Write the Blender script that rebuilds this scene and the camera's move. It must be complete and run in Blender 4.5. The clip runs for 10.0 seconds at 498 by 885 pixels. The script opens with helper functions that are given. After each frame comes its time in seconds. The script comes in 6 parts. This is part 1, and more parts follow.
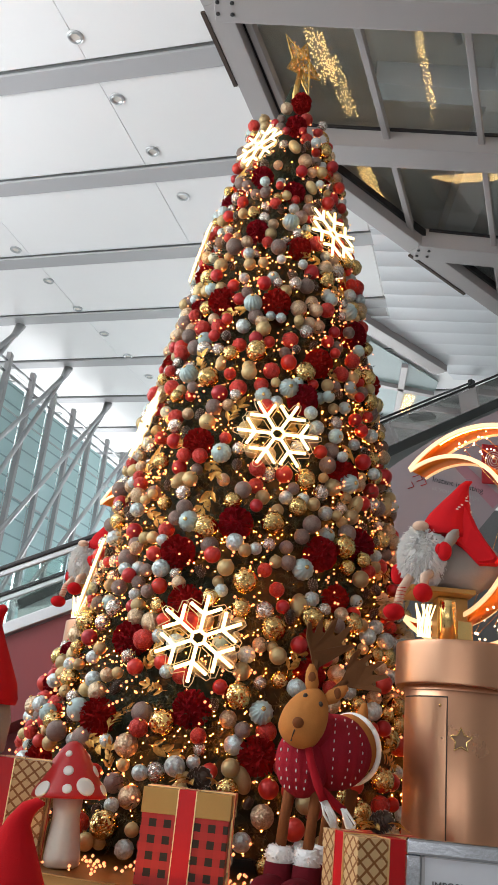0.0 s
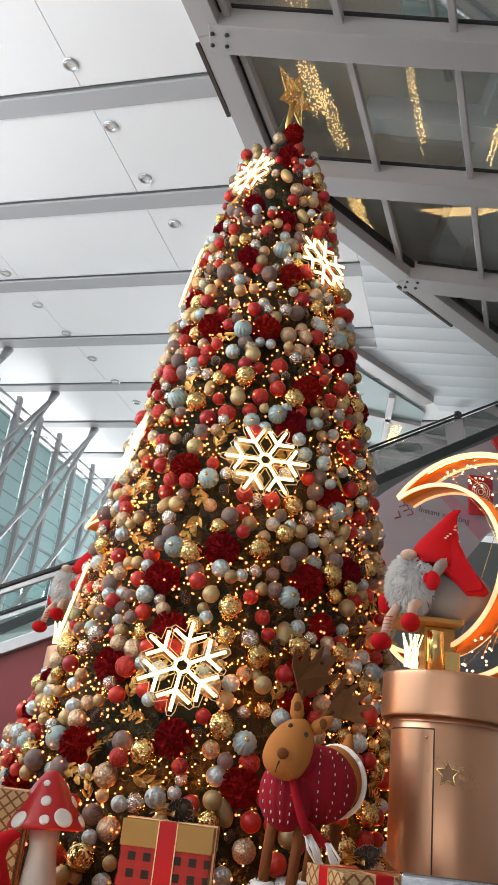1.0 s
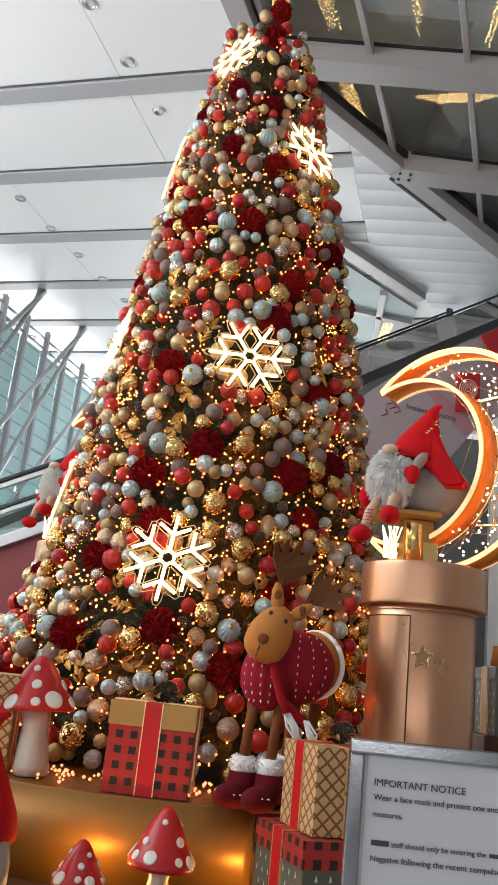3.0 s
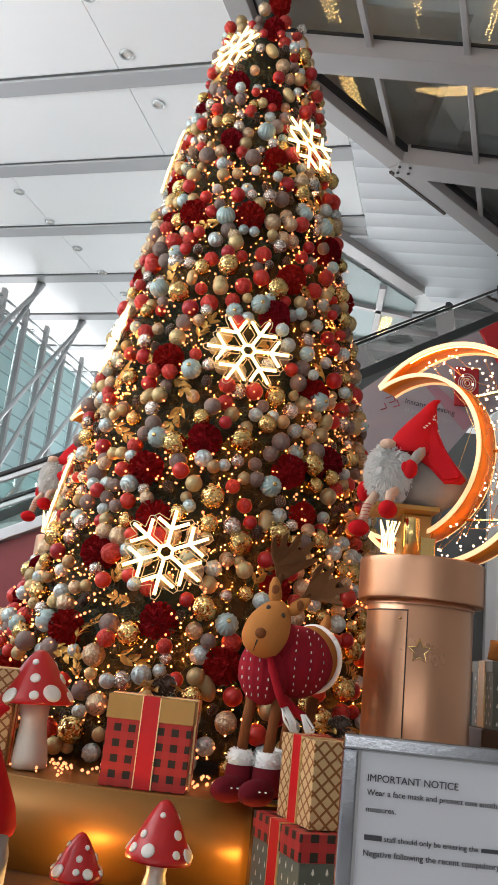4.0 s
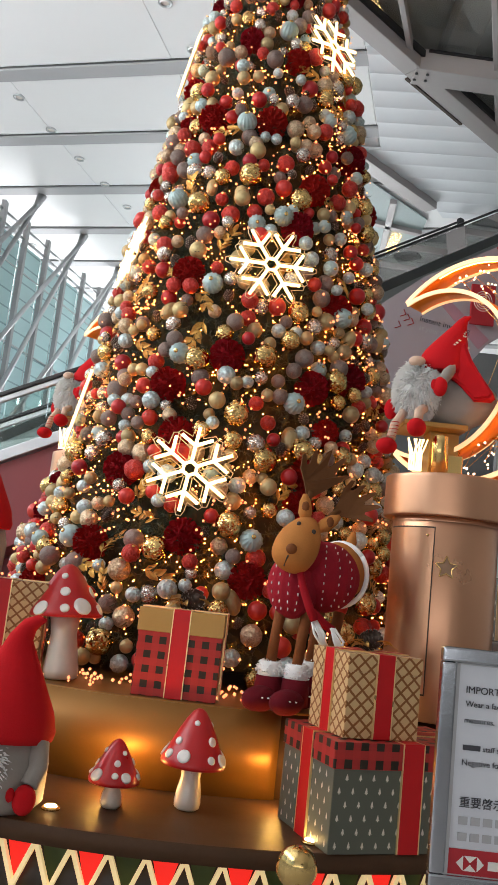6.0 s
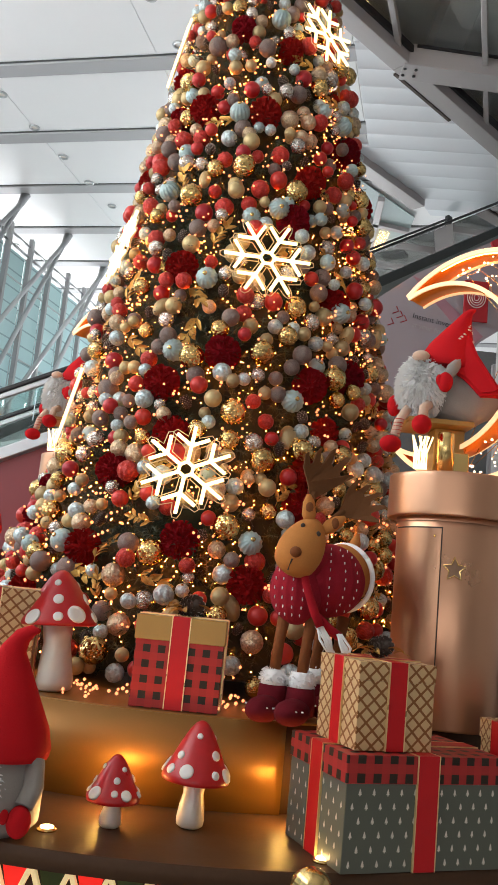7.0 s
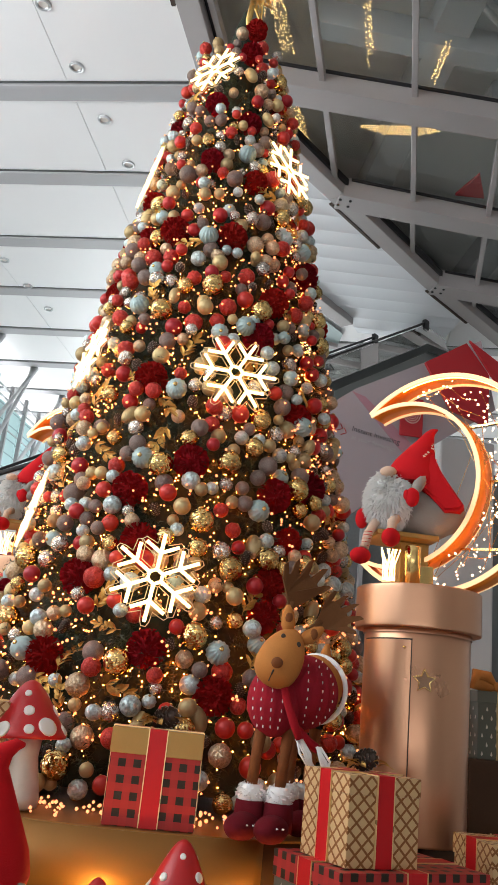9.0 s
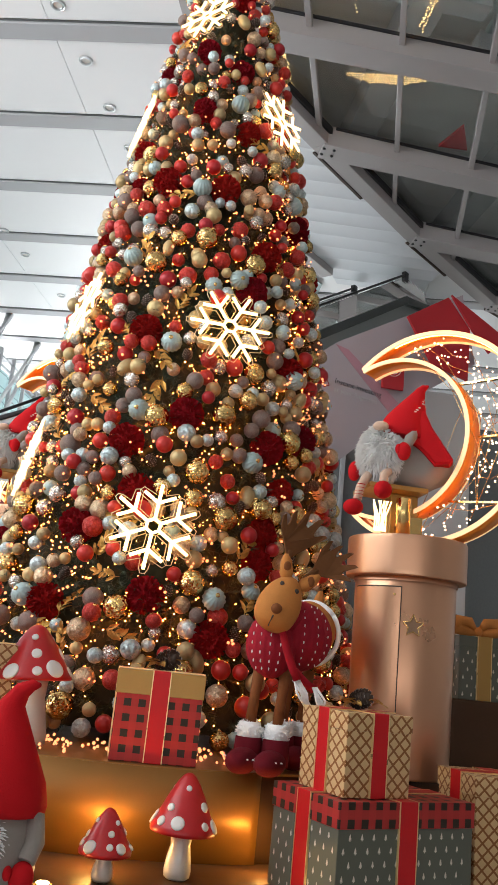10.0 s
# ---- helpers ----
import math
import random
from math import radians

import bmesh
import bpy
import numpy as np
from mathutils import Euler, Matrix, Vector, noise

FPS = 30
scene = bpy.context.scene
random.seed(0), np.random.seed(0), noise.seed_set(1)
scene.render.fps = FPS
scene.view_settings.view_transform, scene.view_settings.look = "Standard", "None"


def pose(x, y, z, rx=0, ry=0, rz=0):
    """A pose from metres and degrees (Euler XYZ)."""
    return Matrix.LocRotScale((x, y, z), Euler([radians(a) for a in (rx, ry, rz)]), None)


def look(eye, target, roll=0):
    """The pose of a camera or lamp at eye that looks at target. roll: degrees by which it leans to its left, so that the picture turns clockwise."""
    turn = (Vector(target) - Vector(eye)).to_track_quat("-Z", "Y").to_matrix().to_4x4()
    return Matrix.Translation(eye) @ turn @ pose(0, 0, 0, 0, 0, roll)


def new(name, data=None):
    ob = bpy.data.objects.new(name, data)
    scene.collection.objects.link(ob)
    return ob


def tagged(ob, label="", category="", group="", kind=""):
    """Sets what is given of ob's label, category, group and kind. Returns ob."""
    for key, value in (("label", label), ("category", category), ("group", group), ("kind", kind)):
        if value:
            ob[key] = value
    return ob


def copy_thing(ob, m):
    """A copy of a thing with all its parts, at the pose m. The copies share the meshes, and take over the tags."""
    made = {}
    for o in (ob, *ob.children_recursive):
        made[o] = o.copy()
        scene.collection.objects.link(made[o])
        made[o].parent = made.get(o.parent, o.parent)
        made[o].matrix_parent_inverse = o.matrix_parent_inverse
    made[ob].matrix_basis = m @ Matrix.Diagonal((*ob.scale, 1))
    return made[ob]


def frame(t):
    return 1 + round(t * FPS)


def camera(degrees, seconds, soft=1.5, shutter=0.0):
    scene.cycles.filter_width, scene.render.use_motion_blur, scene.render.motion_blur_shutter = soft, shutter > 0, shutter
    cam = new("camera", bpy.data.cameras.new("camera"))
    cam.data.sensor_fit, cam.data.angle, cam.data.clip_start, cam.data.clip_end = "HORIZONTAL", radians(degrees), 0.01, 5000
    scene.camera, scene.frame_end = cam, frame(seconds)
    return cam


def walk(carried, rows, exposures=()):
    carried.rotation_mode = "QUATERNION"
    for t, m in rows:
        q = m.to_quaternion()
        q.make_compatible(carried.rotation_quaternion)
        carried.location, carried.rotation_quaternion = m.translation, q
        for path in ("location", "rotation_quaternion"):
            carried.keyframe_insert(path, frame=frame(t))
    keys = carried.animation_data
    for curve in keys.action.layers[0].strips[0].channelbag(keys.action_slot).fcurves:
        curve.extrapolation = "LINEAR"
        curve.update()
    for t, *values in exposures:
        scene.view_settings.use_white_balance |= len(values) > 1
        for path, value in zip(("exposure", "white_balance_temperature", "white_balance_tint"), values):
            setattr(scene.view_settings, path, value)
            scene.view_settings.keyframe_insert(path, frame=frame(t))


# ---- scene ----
cam = camera(33.4, 10.0, soft=1.25)
PATH = [
    (0, (0.077, 0.119, 1.488), (-0.022, 1.991, 2.187), 6.1),
    (0.5, (0.067, 0.137, 1.486), (-0.014, 1.987, 2.241), 6.5),
    (1, (0.064, 0.16, 1.48), (-0.008, 2.006, 2.246), 6.8),
    (1.5, (0.07, 0.17, 1.474), (0.009, 2.036, 2.191), 6.6),
    (2, (0.067, 0.183, 1.461), (0.02, 2.082, 2.088), 6.5),
    (2.5, (0.107, 0.176, 1.461), (0.075, 2.095, 2.024), 6.2),
    (4, (0.132, 0.16, 1.469), (0.105, 2.089, 1.996), 6.2),
    (4.5, (0.105, 0.167, 1.469), (0.082, 2.103, 1.968), 6.3),
    (5, (0.048, 0.171, 1.464), (0.03, 2.117, 1.926), 6.4),
    (5.5, (-0.004, 0.193, 1.451), (-0.012, 2.153, 1.849), 6.4),
    (6, (-0.03, 0.219, 1.447), (-0.031, 2.19, 1.787), 6.4),
    (7.5, (-0.216, 0.455, 1.469), (-0.135, 2.421, 1.827), 5.1),
    (8, (-0.373, 0.464, 1.476), (-0.228, 2.402, 1.949), 4.7),
    (8.5, (-0.429, 0.406, 1.467), (-0.25, 2.317, 2.028), 5.0),
    (9, (-0.445, 0.301, 1.433), (-0.237, 2.196, 2.04), 6.0),
    (9.5, (-0.488, 0.197, 1.402), (-0.227, 2.102, 1.955), 6.1),
    (10, (-0.612, 0.2, 1.412), (-0.319, 2.115, 1.907), 5.9),
]
walk(cam, [(t, look(eye, target, roll)) for t, eye, target, roll in PATH])
# ---- world and lights ----
world = bpy.data.worlds.new("sky")
scene.world = world
world.use_nodes = True
wn = world.node_tree.nodes
sky = wn.new("ShaderNodeTexSky")
sky.sky_type, sky.sun_disc, sky.sun_elevation, sky.sun_rotation = "NISHITA", False, radians(40), radians(-70)
world.node_tree.links.new(sky.outputs[0], wn["Background"].inputs[0])
wn["Background"].inputs[1].default_value = 0.12


def area(name, eye, target, sx, sy, watts, colour):
    data = bpy.data.lights.new(name, "AREA")
    data.shape, data.size, data.size_y, data.energy, data.color = "RECTANGLE", sx, sy, watts, colour
    ob = new(name, data)
    ob.matrix_world = look(eye, target)
    return ob


def lamp(name, place, watts, colour, size):
    data = bpy.data.lights.new(name, "POINT")
    data.energy, data.color, data.shadow_soft_size = watts, colour, size
    ob = new(name, data)
    ob.location = place
    return ob


# daylight from the glazed west side; south and north lamps are added, unseen fill
area("daylight_west", (-8.8, 5.0, 6.4), (0, 7.5, 9.4), 13.0, 4.6, 1080, (0.93, 0.97, 1.0))
area("fill_south", (-4.0, -8.0, 1.6), (-3.8, -5.6, 9.6), 13.0, 4.0, 550, (0.98, 0.98, 1.0))
area("fill_north", (-3.0, 27.0, 4.0), (-1, 14.0, 9.5), 14.0, 6.0, 2250, (0.95, 0.98, 1.0))
# uplights on the shelf
lamp("uplight_a", (-0.50, 4.24, 0.57), 6.0, (1.0, 0.55, 0.13), 0.03)
lamp("uplight_b", (0.29, 4.29, 0.55), 4.4, (1.0, 0.55, 0.13), 0.03)


# ---- materials ----
def bare(name):
    m = bpy.data.materials.new(name)
    m.use_nodes = True
    t = m.node_tree
    return m, t, t.nodes["Principled BSDF"]


def mth(t, op, a, b=None, c=None):
    n = t.nodes.new("ShaderNodeMath")
    n.operation = op
    for i, v in enumerate((a, b, c)):
        if v is None:
            continue
        if isinstance(v, (int, float)):
            n.inputs[i].default_value = v
        else:
            t.links.new(v, n.inputs[i])
    return n.outputs[0]


def blend(t, f, a, b):
    n = t.nodes.new("ShaderNodeMix")
    n.data_type = "RGBA"
    for i, v in ((0, f), (6, a), (7, b)):
        if isinstance(v, (int, float)):
            n.inputs[i].default_value = v
        elif isinstance(v, tuple):
            n.inputs[i].default_value = (*v, 1)
        else:
            t.links.new(v, n.inputs[i])
    return n.outputs[2]


def noisy(t, scale, detail=4, rough=0.6, vec=None):
    n = t.nodes.new("ShaderNodeTexNoise")
    n.inputs["Scale"].default_value, n.inputs["Detail"].default_value, n.inputs["Roughness"].default_value = scale, detail, rough
    if vec is None:
        vec = t.nodes.new("ShaderNodeTexCoord").outputs["Object"]
    t.links.new(vec, n.inputs["Vector"])
    return n.outputs["Fac"]


def bump(t, b, height, strength, distance=0.01):
    n = t.nodes.new("ShaderNodeBump")
    n.inputs["Strength"].default_value, n.inputs["Distance"].default_value = strength, distance
    t.links.new(height, n.inputs["Height"])
    t.links.new(n.outputs[0], b.inputs["Normal"])


def paint(name, colour, rough=0.5, metal=0.0, var=0.25, scale=6.0, fine=90.0, relief=0.15, spread=0.0, sheen=0.0, spec=0.5):
    """A surface with large stains, fine grain, uneven gloss and relief."""
    m, t, b = bare(name)
    co = t.nodes.new("ShaderNodeTexCoord").outputs["Object"]
    big, small = noisy(t, scale, 5, 0.6, co), noisy(t, fine, 3, 0.6, co)
    f = mth(t, "ADD", mth(t, "MULTIPLY", big, 0.65), mth(t, "MULTIPLY", small, 0.35))
    lo = tuple(c * (1 - var) for c in colour)
    hi = tuple(min(1, c * (1 + var)) for c in colour)
    col = blend(t, f, lo, hi)
    if spread:
        r = t.nodes.new("ShaderNodeObjectInfo").outputs["Random"]
        h = t.nodes.new("ShaderNodeHueSaturation")
        t.links.new(col, h.inputs["Color"])
        t.links.new(mth(t, "MULTIPLY_ADD", r, spread, 1 - spread * 0.6), h.inputs["Value"])
        t.links.new(mth(t, "MULTIPLY_ADD", r, 0.010, 0.495), h.inputs["Hue"])
        col = h.outputs[0]
    t.links.new(col, b.inputs["Base Color"])
    t.links.new(mth(t, "MULTIPLY_ADD", big, 0.25, max(0.02, rough - 0.12)), b.inputs["Roughness"])
    b.inputs["Metallic"].default_value = metal
    b.inputs["Specular IOR Level"].default_value = spec
    if sheen:
        b.inputs["Sheen Weight"].default_value = sheen
    if relief:
        bump(t, b, small, relief, 0.004)
    return m


def glow(name, colour, strength):
    m, t, b = bare(name)
    b.inputs["Base Color"].default_value = (*colour, 1)
    b.inputs["Emission Color"].default_value = (*colour, 1)
    b.inputs["Emission Strength"].default_value = strength
    return m


def glitter(name, colour, metal=0.6, rough=0.3, cells=260.0, relief=0.8, spread=0.3, facet=0.35):
    """Small facets that each catch the light their own way."""
    m, t, b = bare(name)
    co = t.nodes.new("ShaderNodeTexCoord").outputs["Object"]
    v = t.nodes.new("ShaderNodeTexVoronoi")
    v.inputs["Scale"].default_value = cells
    t.links.new(co, v.inputs["Vector"])
    bw = t.nodes.new("ShaderNodeRGBToBW")
    t.links.new(v.outputs["Color"], bw.inputs[0])
    r = t.nodes.new("ShaderNodeObjectInfo").outputs["Random"]
    f = mth(t, "ADD", mth(t, "MULTIPLY", bw.outputs[0], 1 - spread), mth(t, "MULTIPLY", r, spread))
    t.links.new(blend(t, f, tuple(c * 0.45 for c in colour), tuple(min(1, c * 1.35) for c in colour)), b.inputs["Base Color"])
    b.inputs["Metallic"].default_value, b.inputs["Roughness"].default_value = metal, rough
    tilt = t.nodes.new("ShaderNodeVectorMath")
    tilt.operation = "MULTIPLY_ADD"
    t.links.new(v.outputs["Color"], tilt.inputs[0])
    tilt.inputs[1].default_value, tilt.inputs[2].default_value = (facet * 2,) * 3, (-facet,) * 3
    add = t.nodes.new("ShaderNodeVectorMath")
    add.operation = "ADD"
    t.links.new(tilt.outputs[0], add.inputs[0])
    bp = t.nodes.new("ShaderNodeBump")
    bp.inputs["Strength"].default_value, bp.inputs["Distance"].default_value = relief * 0.6, 0.006
    t.links.new(v.outputs["Distance"], bp.inputs["Height"])
    bp.invert = True
    t.links.new(bp.outputs[0], add.inputs[1])
    nrm = t.nodes.new("ShaderNodeVectorMath")
    nrm.operation = "NORMALIZE"
    t.links.new(add.outputs[0], nrm.inputs[0])
    t.links.new(nrm.outputs[0], b.inputs["Normal"])
    return m


M = {}
M["ceiling"] = paint("white_ceiling_metal", (0.86, 0.86, 0.86), 0.45, 0.0, 0.04, 0.7, 60, 0.03)
M["beam"] = paint("grey_beam_paint", (0.42, 0.42, 0.43), 0.5, 0.0, 0.08, 1.5, 80, 0.04)
M["frame"] = paint("warm_grey_steel_paint", (0.40, 0.375, 0.37), 0.42, 0.1, 0.1, 2.0, 90, 0.05)
M["steel"] = paint("brushed_steel", (0.55, 0.56, 0.57), 0.35, 0.8, 0.12, 4, 120, 0.05)
M["dark"] = paint("dark_void_paint", (0.16, 0.17, 0.17), 0.7, 0.0, 0.4, 0.5, 30, 0.05)
M["void"] = paint("grey_soffit_paint", (0.78, 0.75, 0.74), 0.6, 0.0, 0.3, 0.5, 30, 0.05)
M["teal_board"] = paint("dim_teal_grey_board", (0.36, 0.44, 0.44), 0.5, 0.0, 0.3, 0.6, 30, 0.05)
M["soffit"] = paint("white_ribbed_soffit", (0.74, 0.76, 0.79), 0.5, 0.0, 0.05, 0.8, 60, 0.03)
M["band_dark"] = paint("dark_grey_green_truss_edge", (0.07, 0.08, 0.078), 0.4, 0.2, 0.2, 1.5, 60, 0.03)
M["black"] = paint("black_rubber", (0.02, 0.02, 0.022), 0.4, 0.0, 0.3, 5, 80, 0.1)
M["stone"] = paint("polished_floor_stone", (0.50, 0.48, 0.46), 0.25, 0.0, 0.15, 1.2, 25, 0.03)
M["wall"] = paint("pale_wall_plaster", (0.62, 0.62, 0.62), 0.6, 0.0, 0.06, 0.8, 50, 0.06)
M["red_wall"] = paint("dark_red_wall_panel", (0.26, 0.045, 0.05), 0.4, 0.0, 0.12, 1.0, 50, 0.04)
M["gold_panel"] = paint("satin_gold_laminate", (0.30, 0.135, 0.028), 0.42, 0.5, 0.12, 2.5, 150, 0.06)
M["wood"] = paint("dark_brown_shelf_laminate", (0.075, 0.036, 0.017), 0.5, 0.0, 0.3, 3.0, 60, 0.06, spec=0.2)
M["copper_dark"] = paint("shaded_rose_gold", (0.24, 0.14, 0.085), 0.4, 0.6, 0.2, 9, 120, 0.2)
M["copper"] = paint("rose_gold_painted_metal", (0.62, 0.335, 0.20), 0.31, 0.8, 0.07, 1.6, 200, 0.05)
M["brass"] = paint("polished_brass", (0.75, 0.52, 0.20), 0.22, 1.0, 0.1, 5, 90, 0.05)
M["seam"] = paint("dark_seam", (0.05, 0.03, 0.02), 0.6, 0.2, 0.2, 5, 80, 0.05)
M["needle"] = paint("green_fir_needles", (0.020, 0.038, 0.015), 0.6, 0.0, 0.5, 5, 60, 0.0)
M["bark"] = paint("dark_bark", (0.05, 0.032, 0.02), 0.9, 0.0, 0.3, 8, 60, 0.5)
M["core"] = paint("shaded_crown_green", (0.012, 0.020, 0.009), 0.9, 0.0, 0.5, 6, 50, 0.6)
M["fairy"] = glow("warm_fairy_bulbs", (1.0, 0.32, 0.13), 1.9)
M["fairy_deep"] = glow("bright_amber_bulbs", (1.0, 0.20, 0.020), 120.0)
M["fairy_white"] = glow("pale_fairy_bulbs", (1.0, 0.72, 0.48), 3.0)
M["fairy_gold"] = glow("golden_fairy_bulbs", (1.0, 0.60, 0.22), 5.0)
M["led"] = glow("warm_white_led_tube", (1.0, 0.72, 0.33), 3.0)
M["star"] = paint("gold_wire_star", (0.75, 0.50, 0.16), 0.3, 0.8, 0.2, 20, 120, 0.3)
M["ribbon"] = paint("red_satin_ribbon", (0.55, 0.010, 0.013), 0.38, 0.0, 0.15, 12, 200, 0.08, spec=0.3)
M["gold_edge"] = paint("gold_ribbon_edging", (0.85, 0.62, 0.30), 0.3, 0.7, 0.1, 10, 90, 0.1)
M["gold_paper"] = paint("gold_wrapping_paper", (0.42, 0.235, 0.06), 0.38, 0.35, 0.12, 6, 120, 0.08)
M["green_paper"] = paint("dark_green_wrapping_paper", (0.105, 0.11, 0.08), 0.45, 0.0, 0.15, 6, 120, 0.06)
M["print"] = paint("cream_print", (0.72, 0.66, 0.55), 0.5, 0.0, 0.1, 20, 120, 0.05)
M["cap_red"] = paint("red_glossy_mushroom_paint", (0.50, 0.012, 0.014), 0.32, 0.0, 0.15, 6, 60, 0.04)
M["cap_white"] = paint("white_mushroom_paint", (0.80, 0.76, 0.70), 0.35, 0.0, 0.06, 12, 60, 0.05)
M["stem"] = paint("pearl_white_stem_paint", (0.70, 0.62, 0.52), 0.32, 0.15, 0.1, 8, 60, 0.05)
M["chrome"] = paint("chrome_frame", (0.42, 0.44, 0.47), 0.13, 1.0, 0.1, 14, 90, 0.05)
M["paper"] = paint("white_notice_paper", (0.66, 0.68, 0.72), 0.5, 0.0, 0.03, 6, 60, 0.02)
M["ink"] = paint("dark_grey_ink", (0.06, 0.06, 0.07), 0.6, 0.0, 0.1, 20, 90, 0.0)
M["sign_red"] = paint("red_print", (0.42, 0.012, 0.02), 0.5, 0.0, 0.06, 10, 90, 0.0)
M["felt_red"] = paint("red_felt", (0.50, 0.009, 0.013), 0.9, 0.0, 0.2, 9, 160, 0.5, spec=0.15)
# the boots' wine felt is darkened for the gift box's shade
M["felt_boot_shade"] = paint("shaded_wine_felt", (0.13, 0.008, 0.014), 0.9, 0.0, 0.3, 9, 140, 0.6, spec=0.15)
M["felt_scarf"] = paint("deep_red_scarf_wool", (0.34, 0.010, 0.018), 0.9, 0.0, 0.25, 9, 140, 0.6, spec=0.15)
M["felt_wine"] = paint("wine_red_knit", (0.30, 0.014, 0.026), 0.9, 0.0, 0.3, 9, 140, 0.7, spec=0.15)
M["felt_brown"] = paint("tan_brown_felt", (0.48, 0.185, 0.045), 0.85, 0.0, 0.25, 7, 140, 0.5, spec=0.2)
M["felt_dark"] = paint("dark_brown_felt", (0.14, 0.058, 0.022), 0.9, 0.0, 0.25, 7, 140, 0.4, spec=0.15)
M["felt_grey"] = paint("grey_felt", (0.28, 0.245, 0.215), 0.9, 0.0, 0.2, 7, 140, 0.5, sheen=0.2)
M["fur"] = paint("white_plush_fur", (0.94, 0.92, 0.89), 0.9, 0.0, 0.1, 14, 160, 0.7, sheen=0.3)
M["skin_felt"] = paint("pale_beige_felt", (0.62, 0.42, 0.30), 0.85, 0.0, 0.12, 9, 140, 0.3, sheen=0.2)
M["moon_edge"] = glow("warm_lit_moon_rim", (1.0, 0.66, 0.33), 0.72)
M["moon"] = paint("orange_gold_moon_band", (0.90, 0.27, 0.02), 0.42, 0.1, 0.18, 6, 90, 0.1)
M["moon_led"] = glow("amber_fill_strip", (1.0, 0.45, 0.10), 16.0)
M["poster"] = paint("pale_lilac_poster", (0.38, 0.34, 0.37), 0.45, 0.0, 0.08, 0.6, 60, 0.02)
M["poster_pink"] = paint("rose_poster_edge", (0.42, 0.22, 0.27), 0.45, 0.0, 0.15, 1.2, 60, 0.02)
M["green_steel"] = paint("grey_green_escalator_cladding", (0.30, 0.33, 0.32), 0.35, 0.5, 0.1, 1.5, 60, 0.03)
M["led_amber"] = glow("amber_puck_light", (1.0, 0.62, 0.22), 60.0)
M["led_red"] = glow("red_backlit_panel", (0.9, 0.03, 0.02), 0.55)
M["diamond_green"] = paint("olive_green_panel", (0.10, 0.14, 0.035), 0.4, 0.0, 0.2, 8, 80, 0.05)
M["diamond_dark"] = paint("brown_black_panel", (0.03, 0.02, 0.012), 0.4, 0.0, 0.2, 8, 80, 0.05)
M["strip"] = glow("pale_gold_lit_strip", (0.95, 0.70, 0.35), 0.5)

# tinted panes
m, t, b = bare("dark_tinted_glass")
b.inputs["Base Color"].default_value = (0.86, 0.92, 0.90, 1)
b.inputs["Roughness"].default_value, b.inputs["IOR"].default_value = 0.03, 1.45
b.inputs["Transmission Weight"].default_value = 1.0
M["glass_dark"] = m
m, t, b = bare("clear_glass")
b.inputs["Base Color"].default_value = (0.86, 0.94, 0.92, 1)
b.inputs["Roughness"].default_value, b.inputs["IOR"].default_value, b.inputs["Transmission Weight"].default_value = 0.04, 1.3, 1.0
M["glass"] = m
m, t, b = bare("clear_acrylic")
b.inputs["Base Color"].default_value = (1.0, 0.93, 0.80, 1)
b.inputs["Roughness"].default_value, b.inputs["IOR"].default_value, b.inputs["Transmission Weight"].default_value = 0.05, 1.15, 1.0
M["acrylic"] = m

# frosted glazing with fine horizontal lines
m, t, b = bare("frosted_facade_glass")
co = t.nodes.new("ShaderNodeTexCoord").outputs["Object"]
sx = t.nodes.new("ShaderNodeSeparateXYZ")
t.links.new(co, sx.inputs[0])
ln = mth(t, "LESS_THAN", mth(t, "FRACT", mth(t, "MULTIPLY", sx.outputs[2], 2.6)), 0.1)
cf = blend(t, ln, (0.62, 0.75, 0.76), (0.40, 0.50, 0.52))
tl = t.nodes.new("ShaderNodeBsdfTranslucent")
t.links.new(cf, tl.inputs[0])
t.links.new(cf, b.inputs["Base Color"])
b.inputs["Roughness"].default_value = 0.25
ms = t.nodes.new("ShaderNodeMixShader")
ms.inputs[0].default_value = 0.72
t.links.new(b.outputs[0], ms.inputs[1])
t.links.new(tl.outputs[0], ms.inputs[2])
t.links.new(ms.outputs[0], t.nodes["Material Output"].inputs[0])
M["frosted"] = m


def printed(name, fn, rough=0.42, metal=0.0):
    m, t, b = bare(name)
    s = t.nodes.new("ShaderNodeSeparateXYZ")
    t.links.new(t.nodes.new("ShaderNodeTexCoord").outputs["UV"], s.inputs[0])
    col = fn(t, s.outputs[0], s.outputs[1])
    g = noisy(t, 40, 4)
    t.links.new(blend(t, mth(t, "MULTIPLY", g, 0.2), col, (0.1, 0.06, 0.03)), b.inputs["Base Color"])
    b.inputs["Roughness"].default_value, b.inputs["Metallic"].default_value = rough, metal
    b.inputs["Specular IOR Level"].default_value = 0.25
    bump(t, b, noisy(t, 25, 3), 0.12, 0.004)
    return m


